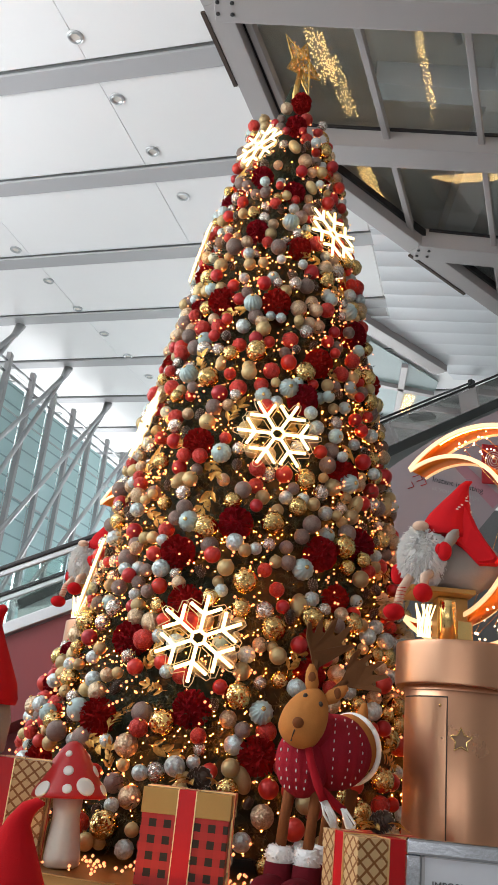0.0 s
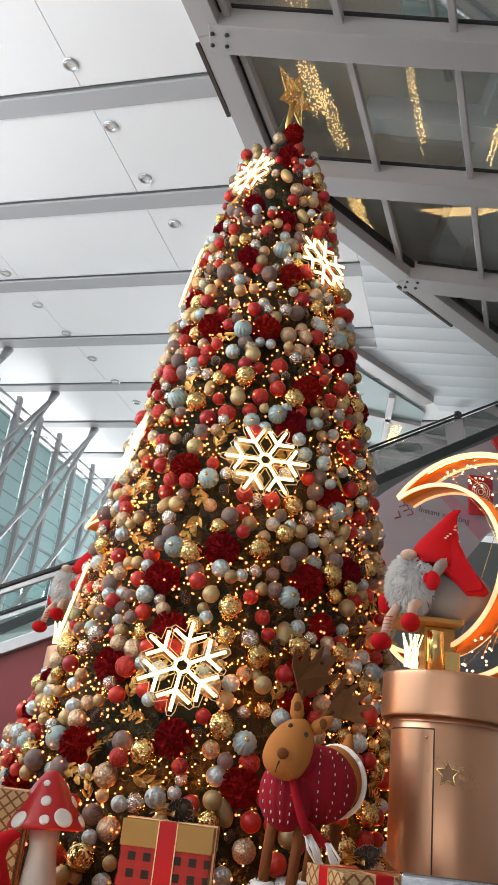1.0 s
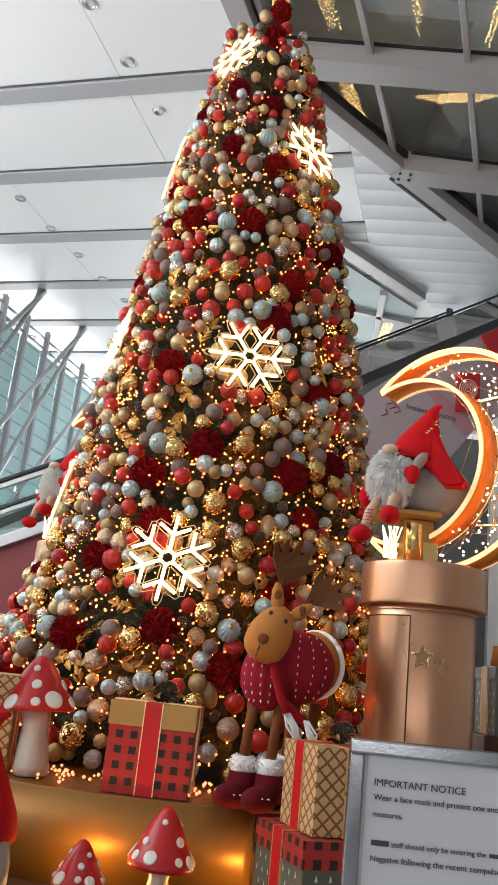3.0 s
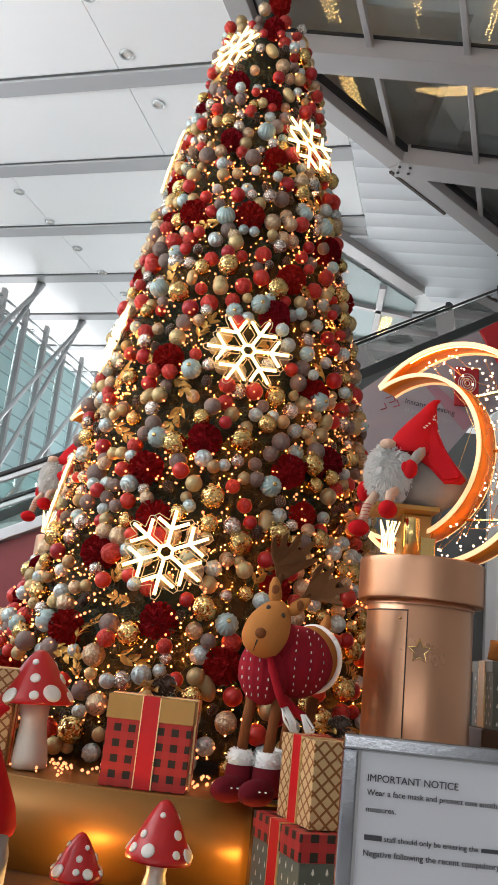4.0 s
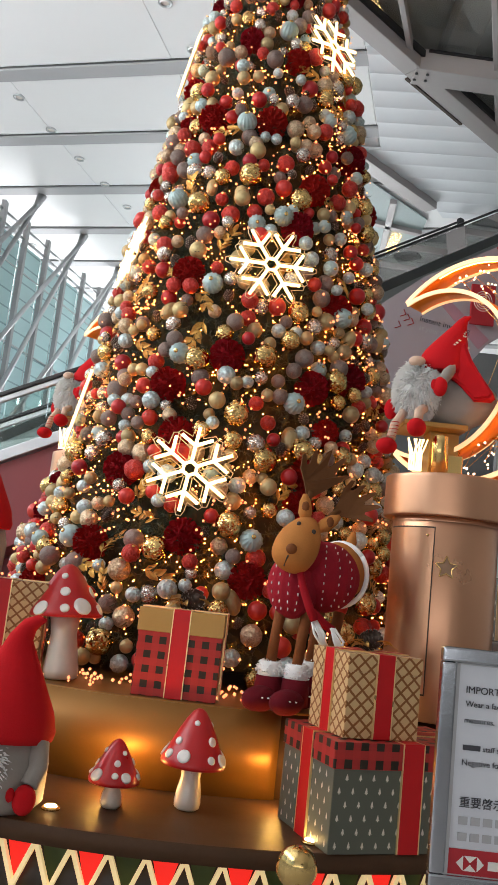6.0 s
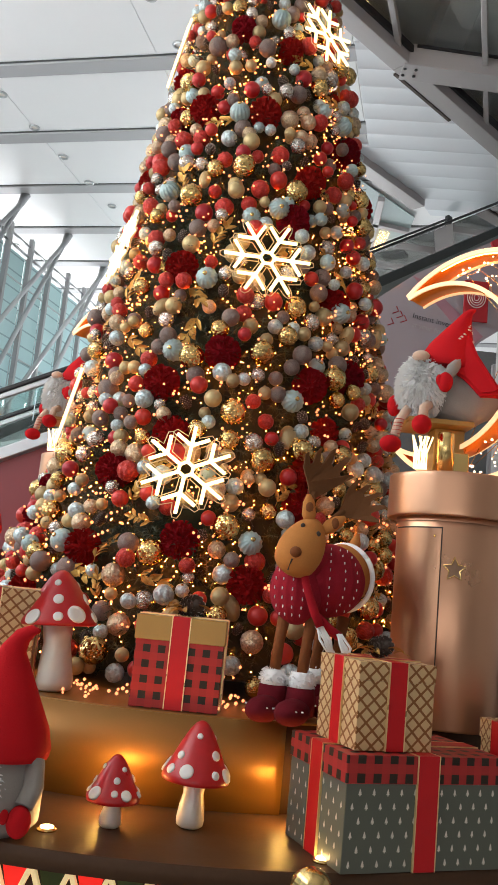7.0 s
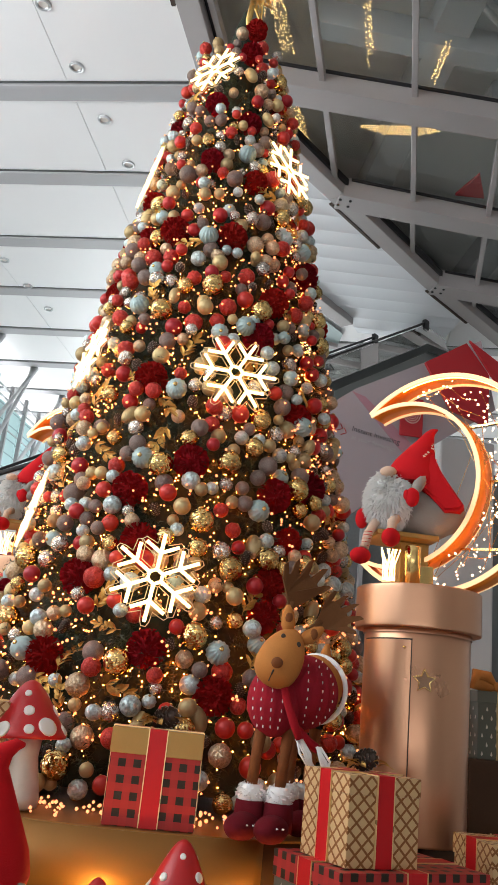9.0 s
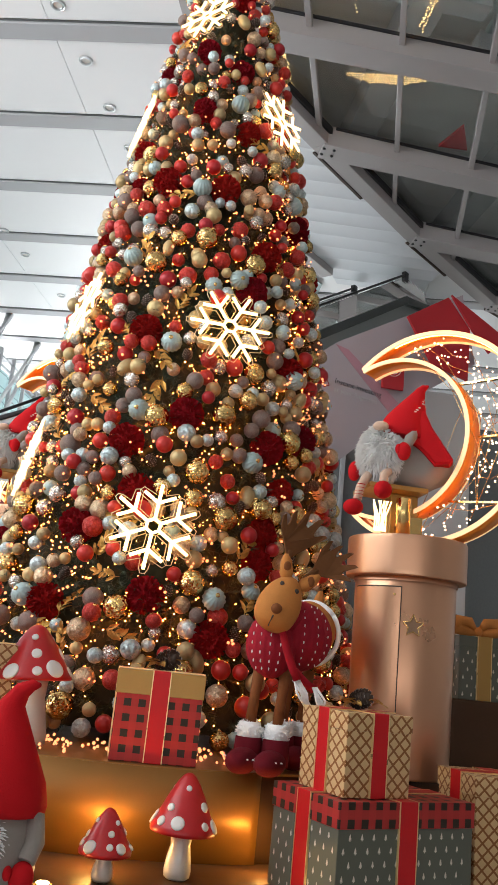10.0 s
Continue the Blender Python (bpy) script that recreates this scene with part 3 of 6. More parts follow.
solo("wall_west", bm, "wall", "low wall under the glazed side of the hall", "wall", kind="structure")

# glazed facade beyond the escalator: posts, rails, frosted panes and slanting props
facade = thing("glazed_facade", "tall frosted glass facade with dark steel posts", "facade", kind="structure")
W0 = Vector((-6.62, 14.2, 0))
for i in range(15):
    p = W0 + DN * (1.02 * i)
    bm = BM()
    box(bm, p.x - 0.05, p.x + 0.05, p.y - 0.09, p.y + 0.09, 0, 9.0 + 0.05, 0.008)
    part("post", bm, "beam", facade)
    if i < 14:
        q = W0 + DN * (1.02 * (i + 1))
        bm = BM()
        prism(bm, [(p.x - 0.12, p.y + 0.06), (p.x - 0.10, p.y + 0.06), (q.x - 0.10, q.y - 0.06), (q.x - 0.12, q.y - 0.06)], 0.1, 8.55)
        part("pane", bm, "frosted", facade)
        for z in (8.6, 8.85):
            bm = BM()
            tube(bm, [(p.x, p.y, z), (q.x, q.y, z)], 0.03, 8)
            part("rail", bm, "steel", facade)
        for z in (2.5, 4.4, 6.2, 7.9):
            bm = BM()
            bar(bm, (p.x - 0.06, p.y, z), (q.x - 0.06, q.y, z), 0.03, 0.03)
            part("glazing_bar", bm, "steel", facade)
for i in range(6):
    t0 = Vector((-5.95, 15.75, CZ)) + Vector((0.60, 1.99, 0)) * i
    for dn, dz in ((-1.67, -2.15), (-1.44, -2.69)):
        f = t0 + DN * dn * 2.6 + Vector((0, 0, dz * 2.6)) + DX * (-0.1)
        bm = BM()
        tube(bm, [t0 + Vector((0, 0, -0.30)), f], 0.055, 10)
        solo("slanting_prop", bm, "steel", "round steel prop slanting up to the ceiling", "prop", "slanting props", "structure")
    bm = BM()
    tube(bm, [t0 + Vector((-0.06, -0.1, -0.48)), t0 + Vector((0, 0, -0.30)), t0 + Vector((0.05, 0.1, -0.02))], [0.05, 0.075, 0.11], 10)
    solo("prop_head", bm, "steel", "flared steel head where the props meet the ceiling", "bracket", "prop heads", "structure")

# ---- escalators and the back of the hall ----
def escalator(name, a, b, width, label, cladding):
    """A sloping run from a to b (the line of its handrail), going back by width."""
    e = thing(name, label, "escalator")
    a, b = Vector(a), Vector(b)
    for off in (0.0, width):
        o = Vector((0, off, 0))
        bm = BM()
        bar(bm, a + o, b + o, 0.085, 0.05, 0, 0.015)
        part("handrail", bm, "black", e)
        bm = BM()
        bar(bm, a + o - Vector((0, 0, 0.06)), b + o - Vector((0, 0, 0.06)), 0.05, 0.06, 0, 0.01)
        part("rail_bed", bm, "steel", e)
        bm = BM()
        vs = prism(bm, [(a.x, a.z - 0.09), (b.x, b.z - 0.09), (b.x, b.z - 0.66), (a.x, a.z - 0.66)], -0.006, 0.006)
        bmesh.ops.transform(bm, matrix=Matrix.Translation((0, a.y + off, 0)) @ Matrix.Rotation(math.pi / 2, 4, "X"), verts=vs)
        p = part("glass_side", bm, "glass", e)
        p.visible_shadow = False
        bm = BM()
        bar(bm, a + o - Vector((0, 0, 0.72)), b + o - Vector((0, 0, 0.72)), 0.16, 0.12, 0, 0.01)
        part("skirt_trim", bm, "steel", e)
    bm = BM()
    vs = prism(bm, [(a.x, a.z - 0.80), (b.x, b.z - 0.80), (b.x, b.z - 1.75), (a.x, a.z - 1.75)], -width, 0.0)
    bmesh.ops.transform(bm, matrix=Matrix.Translation((0, a.y, 0)) @ Matrix.Rotation(math.pi / 2, 4, "X"), verts=vs)
    part("truss_cladding", bm, cladding, e)
    return e


escalator("escalator", (-6.6, 9.0, 1.32), (-0.2, 9.0, 4.40), 1.0, "escalator with glass sides and dark red cladding", "red_wall")


def far_escalator():
    """Climbs along x to the landing at its origin, which is the end of the front handrail."""
    e = thing("escalator", "far escalator with tinted glass sides and grey green soffit", "escalator", at=pose(4.61, 15.4, 9.38, 0, 0, 38.5))
    L, K = 9.0, 0.65   # length on plan and slope
    low = Vector((-L, 0, -L * K))
    for off in (0.0, 1.28):
        o = Vector((0, off, 0))
        bm = BM()
        bar(bm, low + o, o, 0.06, 0.045, 0, 0.015)
        part("handrail", bm, "black", e)
        bm = BM()
        box(bm, -0.04, 0.10, off - 0.05, off + 0.05, -0.16, 0.07, 0.02)
        part("rail_end", bm, "black", e)
        bm = BM()
        vs = prism(bm, [(-L, -L * K - 0.05), (0.0, -0.05), (0.75, -0.06), (0.95, -0.30), (0.2, -0.48), (-L, -L * K - 0.50)], -0.008, 0.008)
        bmesh.ops.transform(bm, matrix=Matrix.Translation((0, off, 0)) @ Matrix.Rotation(math.pi / 2, 4, "X"), verts=vs)
        g = part("glass_side", bm, "glass_dark", e)
        g.visible_shadow = False
        bm = BM()
        bar(bm, low + o - Vector((0, 0, 0.57)), o + Vector((0.15, 0, -0.50)), 0.10, 0.16, 0, 0.01)
        part("truss_edge", bm, "band_dark", e)
        bm = BM()
        bar(bm, o + Vector((0.1, 0, -0.53)), o + Vector((1.3, 0, -0.32)), 0.10, 0.14, 0, 0.01)
        part("truss_edge", bm, "band_dark", e)
    bm = BM()
    vs = prism(bm, [(-L, -L * K - 0.62), (0.1, -0.62), (1.3, -0.42), (1.3, -0.62), (0.1, -0.98), (-L, -L * K - 1.0)], -1.22, -0.06)
    bmesh.ops.transform(bm, matrix=Matrix.Rotation(math.pi / 2, 4, "X"), verts=vs)
    part("soffit", bm, "green_steel", e)
    bm = BM()
    box(bm, 0.2, 2.4, 0.08, 1.2, -0.40, -0.12, 0.01)
    part("landing", bm, "green_steel", e)
    return e


far_escalator()

# low red wall under the first run
bm = BM()
box(bm, -8, -1.2, 9.9, 10.1, 0, 2.2)
solo("red_wall", bm, "red_wall", "dark red wall panel under the escalator", "wall", kind="structure")

# poster wall under the second run
poster = thing("poster_wall", "pale lilac printed advertising wall with rose edge", "poster")
bm = BM()
vs = prism(bm, [(1.9, 3.75), (2.31, 4.13), (2.62, 4.55), (3.02, 4.85), (3.62, 5.28), (3.42, 6.20), (1.82, 5.29), (1.40, 4.95), (0.9, 4.5), (0.9, 3.2)], -0.10, 0.0)
bmesh.ops.transform(bm, matrix=Matrix.Translation((0, 9.6, 0)) @ Matrix.Rotation(math.pi / 2, 4, "X"), verts=vs)
part("panel", bm, "poster", poster)
bm = BM()
vs = prism(bm, [(1.78, 5.25), (1.95, 5.20), (2.64, 4.60), (2.52, 4.47)], 0, 0.006)
bmesh.ops.transform(bm, matrix=Matrix.Translation((0, 9.598, 0)) @ Matrix.Rotation(math.pi / 2, 4, "X"), verts=vs)
part("rose_band", bm, "poster_pink", poster)
bm = BM()
box(bm, 1.20, 1.26, 9.71, 9.77, 0, 4.4, 0.006)
part("post", bm, "steel", poster)


def letters(name, text, size, at, material, parent, label=""):
    cu = bpy.data.curves.new(name, "FONT")
    cu.body, cu.size, cu.extrude = text, size, 0.0008
    tmp = new("tmp_text", cu)
    dg = bpy.context.evaluated_depsgraph_get()
    me = bpy.data.meshes.new_from_object(tmp.evaluated_get(dg))
    bpy.data.objects.remove(tmp)
    me.materials.clear()
    me.materials.append(M[material])
    ob = new(name, me)
    ob.parent = parent
    ob.matrix_basis = at
    return tagged(ob, label)


letters("lettering", "Instant investing", 0.094, pose(1.80, 9.590, 4.74, 90, 9, 0), "ink", poster, "dark grey lettering")
letters("lettering", "at your fingertips", 0.082, pose(1.80, 9.590, 4.635, 90, 9, 0), "beam", poster, "grey lettering")
bm = BM()   # red emblem sheet with pale rings
box(bm, 2.37, 2.66, 9.50, 9.53, 4.74, 5.24, 0.014)
em = part("emblem", bm, "sign_red", poster, "rounded red emblem panel")
bm = BM()
for r in (0.03, 0.055, 0.08, 0.105):
    tube(bm, [(2.515 + r * math.cos(a), 9.497, 5.03 + r * 1.15 * math.sin(a)) for a in [i * math.pi / 12 for i in range(-6, 19)]], 0.0045, 6)
part("ring", bm, "cap_white", em)
bm = BM()   # line drawing at the poster's other end
for i in range(7):
    x, z = 1.52 + 0.05 * (i % 4), 4.62 + 0.05 * ((i * 3) % 4)
    tube(bm, [(x, 9.595, z), (x + 0.07, 9.595, z + 0.03), (x + 0.04, 9.595, z + 0.09)], 0.006, 5)
part("line_drawing", bm, "sign_red", poster, "red line drawing")

bm = BM()   # wide column and dark shop front behind
box(bm, 3.21, 3.97, 10.4, 10.9, 0, 5.13, 0.03)
solo("column", bm, "wall", "broad pale column beside the poster", "column", kind="structure")
bm = BM()
box(bm, 1.2, 9.0, 12.0, 12.2, 0, 5.2)
solo("shop_front", bm, "dark", "dark shop front at the back of the hall", "shop front", kind="structure")
for i in range(4):
    bm = BM()
    box(bm, 1.7 + 0.9 * i, 1.76 + 0.9 * i, 11.9, 12.0, 0, 5.0, 0.006)
    solo("shop_mullion", bm, "beam", "grey shop front mullion", "mullion", "shop front mullions", "structure")
bm = BM()
vs = prism(bm, [(2.61, 5.67), (3.13, 6.01), (3.43, 5.62), (3.42, 4.95), (2.95, 5.1)], 0, 0.05)
vs += prism(bm, [(3.15, 6.03), (3.83, 5.60), (3.83, 5.48), (3.67, 5.33), (3.44, 5.60)], 0.06, 0.10)
bmesh.ops.transform(bm, matrix=Matrix.Translation((0, 9.4, 0)) @ Matrix.Rotation(math.pi / 2, 4, "X"), verts=vs)
solo("hanging_banner", bm, "sign_red", "large red angular banner fixed to the escalator", "banner", kind="structure")

# ---- round stage ----
stage = thing("stage_base", "round two-tier stage with gold riser and dark shelf", "stage", kind="structure")


def drum(bm, r0, r1, z0, z1, a0=0, a1=360, seg=96, mat=0):
    """A ring-shaped block about the tree's axis."""
    pts = [radians(a0 + (a1 - a0) * i / seg) for i in range(seg + 1)]
    q = [[bm.verts.new((TX + r * math.cos(a), TY + r * math.sin(a), z)) for r, z in ((r0, z0), (r1, z0), (r1, z1), (r0, z1))] for a in pts]
    for u, v in zip(q, q[1:]):
        for i in range(4):
            f = bm.faces.new((u[i], v[i], v[(i + 1) % 4], u[(i + 1) % 4]))
            f.material_index = mat
            f.smooth = i == 1
    if a1 - a0 < 360:
        bm.faces.new(q[0]).material_index = mat
        bm.faces.new(q[-1][::-1]).material_index = mat


bm = BM()
drum(bm, 0.05, 2.19, 0.43, 0.845, 0, 360)
part("inner_tier", bm, "wood", stage)
bm = BM()
drum(bm, 2.192, 2.215, 0.442, 0.852, -175, -77.5)
part("upper_tier", bm, "gold_panel", stage, "satin gold curved riser")
bm = BM()
drum(bm, 0.05, 2.213, 0.846, 0.858)
part("upper_top", bm, "gold_panel", stage)
bm = BM()
drum(bm, 0.05, 2.98, 0.365, 0.440)
part("shelf", bm, "wood", stage, "dark brown curved shelf")
bm = BM()
drum(bm, 0.05, 2.86, 0.0, 0.364)
part("plinth", bm, "diamond_dark", stage)
for i in range(46):   # sloping strips and lit fields of the lower front
    a = radians(-160 + i * 3.0)
    for s in (-1, 1):
        b = a + s * radians(1.5)
        bm = BM()
        p0 = Vector((TX + 2.90 * math.cos(a), TY + 2.90 * math.sin(a), 0.355))
        p1 = Vector((TX + 2.90 * math.cos(b + s * radians(1.2)), TY + 2.90 * math.sin(b + s * radians(1.2)), 0.03))
        bar(bm, p0, p1, 0.022, 0.018)
        part("strip", bm, "strip", stage)
    bm = BM()
    pts = [Vector((TX + 2.88 * math.cos(x), TY + 2.88 * math.sin(x), z)) for x, z in ((a + radians(0.35), 0.36), (a + radians(2.65), 0.36), (a + radians(1.5), 0.16))]
    f = bm.faces.new([bm.verts.new(p) for p in pts])
    bmesh.ops.solidify(bm, geom=[f], thickness=0.01)
    part("field", bm, ("led_red" if i % 2 else "diamond_green"), stage)
for x, y in ((-0.69, 3.93), (0.405, 3.86), (-1.7, 4.4)):
    puck = thing("puck_light", "small amber uplight set in the shelf", "light", "shelf uplights", pose(x, y, 0.441))
    bm = BM()
    lathe(bm, [(0.040, 0.0), (0.040, 0.008), (0.030, 0.012)], 20)
    part("rim", bm, "brass", puck)
    bm = BM()
    lathe(bm, [(0.029, 0.010), (0.024, 0.016), (0.008, 0.018)], 16)
    part("lens", bm, "led_amber", puck)

# ---- the tree ----
PROFILE = [(0.9, 1.60), (1.4, 1.45), (2.2, 1.30), (3.0, 1.17), (4.0, 1.00), (5.0, 0.80), (6.2, 0.56), (7.0, 0.39), (7.4, 0.28), (7.8, 0.17)]


def cone_r(z):
    return float(np.interp(z, [p[0] for p in PROFILE], [p[1] for p in PROFILE]))


def lean(z, c):
    """The crown is a little slimmer towards the hall's west side."""
    return 1.0 - 0.095 * max(0.0, -c) ** 1.5 * min(1.0, max(0.0, (z - 1.5) / 0.9))


def on_cone(z, deg, out=0.0):
    a = radians(deg)
    r = cone_r(z) * lean(z, math.cos(a)) + out
    return Vector((TX + r * math.cos(a), TY + r * math.sin(a), z))


def outward(deg, tilt=11.6):
    a, t_ = radians(deg), radians(tilt)
    return Vector((math.cos(a) * math.cos(t_), math.sin(a) * math.cos(t_), math.sin(t_)))


Z0, Z1 = 0.98, 7.62
tree = thing("christmas_tree", "tall green artificial Christmas tree full of ornaments", "christmas tree", at=pose(TX, TY, 0.858))
inv = tree.matrix_world.inverted()
bm = BM()
lathe(bm, [(0.10, 0.0), (0.09, 3.0), (0.02, 6.9)], 14)
part("trunk", bm, "bark", tree)
# near-black cone blocks the view through, coloured as the shade between branches
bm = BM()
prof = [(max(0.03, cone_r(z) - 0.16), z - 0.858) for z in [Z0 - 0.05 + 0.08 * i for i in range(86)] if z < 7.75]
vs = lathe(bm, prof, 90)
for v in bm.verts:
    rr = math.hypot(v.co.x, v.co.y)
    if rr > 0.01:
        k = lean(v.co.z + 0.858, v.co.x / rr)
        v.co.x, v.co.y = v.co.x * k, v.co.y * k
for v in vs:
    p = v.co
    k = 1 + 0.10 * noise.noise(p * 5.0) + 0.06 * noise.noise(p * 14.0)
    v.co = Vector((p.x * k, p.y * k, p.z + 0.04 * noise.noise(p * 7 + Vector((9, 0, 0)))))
part("shade_core", bm, "core", tree)
rng = random.Random(11)
vs, fs = [], []


def sprig(p, d, length, needles, wide):
    side = d.orthogonal().normalized()
    up = d.cross(side)
    for i in range(needles):
        s = (i + 0.5) / needles
        a = i * 2.4 + rng.random()
        e = side * math.cos(a) + up * math.sin(a)
        base = p + d * (length * s)
        tip = base + (e * 0.85 + d * 0.65) * (0.055 * (1.15 - 0.5 * s)) * rng.uniform(0.8, 1.25)
        w = d.cross(e) * wide
        o = len(vs)
        vs.extend([base - w, base + w, tip])
        fs.append((o, o + 1, o + 2))
    o = len(vs)
    vs.extend([p + side * 0.004, p - side * 0.004, p + d * length])
    fs.append((o, o + 1, o + 2))


for _ in range(5200):
    s = rng.random()
    z = Z0 + (Z1 - Z0) * (1 - math.sqrt(1 - s * 0.985))
    deg = rng.uniform(-180, 180)
    d = (outward(deg, rng.uniform(-35, 30)) + Vector((rng.uniform(-0.6, 0.6), rng.uniform(-0.6, 0.6), rng.uniform(-0.4, 0.4)))).normalized()
    sprig(inv @ on_cone(z, deg, -0.17), d, rng.uniform(0.12, 0.24), 20, 0.0035)
me = bpy.data.meshes.new("needles")
me.from_pydata(vs, [], fs)
me.materials.append(M["needle"])
nd = new("needles", me)
nd.parent = tree
tagged(nd, "dense green fir needles", kind="stuff")

# ornament shapes
def bauble_mesh(name, material, shape, u=28, v=16, cap=True):
    bm = BM()
    g = bmesh.ops.create_uvsphere(bm, u_segments=u, v_segments=v, radius=1.0)
    for w in g["verts"]:
        a, c = math.atan2(w.co.y, w.co.x), w.co.z
        k = 1.0
        if shape == "ribs":
            k = 1 + 0.055 * math.cos(14 * a) * (1 - c * c)
        elif shape == "quilt":
            k = 1 + 0.035 * math.cos(7 * a + 5 * c) * math.cos(7 * a - 5 * c) * (1 - abs(c))
        elif shape == "lumps":
            k = 1 + 0.08 * noise.noise(w.co * 5.0) + 0.06 * noise.noise(w.co * 11.0)
        elif shape == "swirl":
            k = 1 + 0.07 * math.cos(9 * a + 4.5 * c) * (1 - c * c)
        w.co *= k
        if shape == "drop":
            w.co.z *= 1.25
            w.co.x *= 0.8
            w.co.y *= 0.8
    if cap:
        lathe(bm, [(0.20, 0.95), (0.20, 1.10), (0.10, 1.13)], 10, None, 1)
    return mesh_of(bm, name, [material, "brass"], True)


M["b_gold"] = glitter("hammered_mirror_gold", (0.76, 0.52, 0.20), 1.0, 0.18, 4.5, 0.8, 0.4, 0.38)
M["b_goldm"] = paint("matt_champagne_gold", (0.50, 0.37, 0.18), 0.42, 0.45, 0.2, 3, 16, 0.5, 0.5)
M["b_red"] = paint("satin_red", (0.50, 0.022, 0.020), 0.36, 0.15, 0.2, 3, 16, 0.2, 0.5)
M["b_redg"] = glitter("red_glitter", (0.58, 0.045, 0.032), 0.35, 0.38, 11, 0.9, 0.3, 0.45)
M["b_silver"] = glitter("silver_crackle", (0.70, 0.64, 0.57), 0.85, 0.22, 5, 0.9, 0.3, 0.45)
M["b_taupe"] = glitter("taupe_glitter", (0.27, 0.195, 0.165), 0.35, 0.5, 26, 0.8, 0.3, 0.30)
M["b_blue"] = paint("pale_blue_pearl", (0.40, 0.52, 0.51), 0.35, 0.15, 0.2, 3, 14, 0.3, 0.4)
M["b_champ"] = glitter("champagne_sequins", (0.70, 0.52, 0.34), 0.8, 0.28, 9, 1.0, 0.3, 0.5)
M["b_ice"] = glitter("ice_blue_and_white", (0.56, 0.66, 0.66), 0.35, 0.3, 4, 0.7, 0.3, 0.30)
M["pom"] = paint("crimson_velvet_petals", (0.25, 0.006, 0.010), 0.9, 0.0, 0.4, 16, 160, 0.4, 0.5, 0.0, 0.1)
M["leaf_gold"] = paint("gold_foil_leaf", (0.52, 0.30, 0.08), 0.3, 0.85, 0.3, 25, 160, 0.4, 0.4)
M["cone_brown"] = paint("dark_pine_cone", (0.060, 0.038, 0.026), 0.75, 0.0, 0.4, 40, 160, 0.3)
M["cone_tip"] = paint("frosted_cone_tips", (0.50, 0.44, 0.38), 0.7, 0.0, 0.2, 40, 160, 0.2)

KINDS = [  # name, mesh, label, low and high radius, share
    ("gold_bauble", bauble_mesh("gold_bauble", "b_gold", "quilt"), "shiny quilted gold bauble on the tree", 0.055, 0.082, 14),
    ("champagne_bauble", bauble_mesh("champagne_bauble", "b_goldm", "plain"), "matt champagne gold bauble on the tree", 0.042, 0.062, 16),
    ("red_bauble", bauble_mesh("red_bauble", "b_red", "plain"), "satin red bauble on the tree", 0.045, 0.066, 17),
    ("red_glitter_bauble", bauble_mesh("red_glitter_bauble", "b_redg", "swirl"), "red glitter bauble on the tree", 0.05, 0.068, 12),
    ("silver_bauble", bauble_mesh("silver_bauble", "b_silver", "lumps"), "crackled silver bauble on the tree", 0.044, 0.064, 12),
    ("taupe_bauble", bauble_mesh("taupe_bauble", "b_taupe", "plain"), "taupe glitter bauble on the tree", 0.050, 0.072, 13),
    ("blue_shell_bauble", bauble_mesh("blue_shell_bauble", "b_blue", "ribs", 56), "pale blue ribbed shell bauble on the tree", 0.05, 0.066, 5),
    ("sequin_bauble", bauble_mesh("sequin_bauble", "b_champ", "lumps"), "champagne sequin bauble on the tree", 0.05, 0.072, 14),
    ("ice_bauble", bauble_mesh("ice_bauble", "b_ice", "swirl"), "ice blue and white swirled bauble on the tree", 0.044, 0.060, 12),
    ("gold_drop", bauble_mesh("gold_drop", "b_goldm", "drop"), "gold drop ornament on the tree", 0.055, 0.07, 4),
]


def pom_mesh():
    bm = BM()
    r = random.Random(3)
    ball(bm, (0, 0, 0), 0.72, u=14, v=9)
    for i in range(170):
        z = 1 - 2 * (i + 0.5) / 170
        a = i * 2.39996
        d = Vector((math.cos(a) * math.sqrt(1 - z * z), math.sin(a) * math.sqrt(1 - z * z), z))
        s = (d.orthogonal().normalized() * math.cos(a * 3) + d.cross(d.orthogonal().normalized()) * math.sin(a * 3))
        q = d.cross(s)
        t_ = d * r.uniform(0.95, 1.12)
        w = 0.17
        vs_ = [bm.verts.new(d * 0.62), bm.verts.new(t_ - s * w + q * 0.05), bm.verts.new(t_ * 1.04 + q * r.uniform(-0.14, 0.14)), bm.verts.new(t_ + s * w + q * 0.05)]
        bm.faces.new(vs_)
    return mesh_of(bm, "velvet_pompom", "pom")


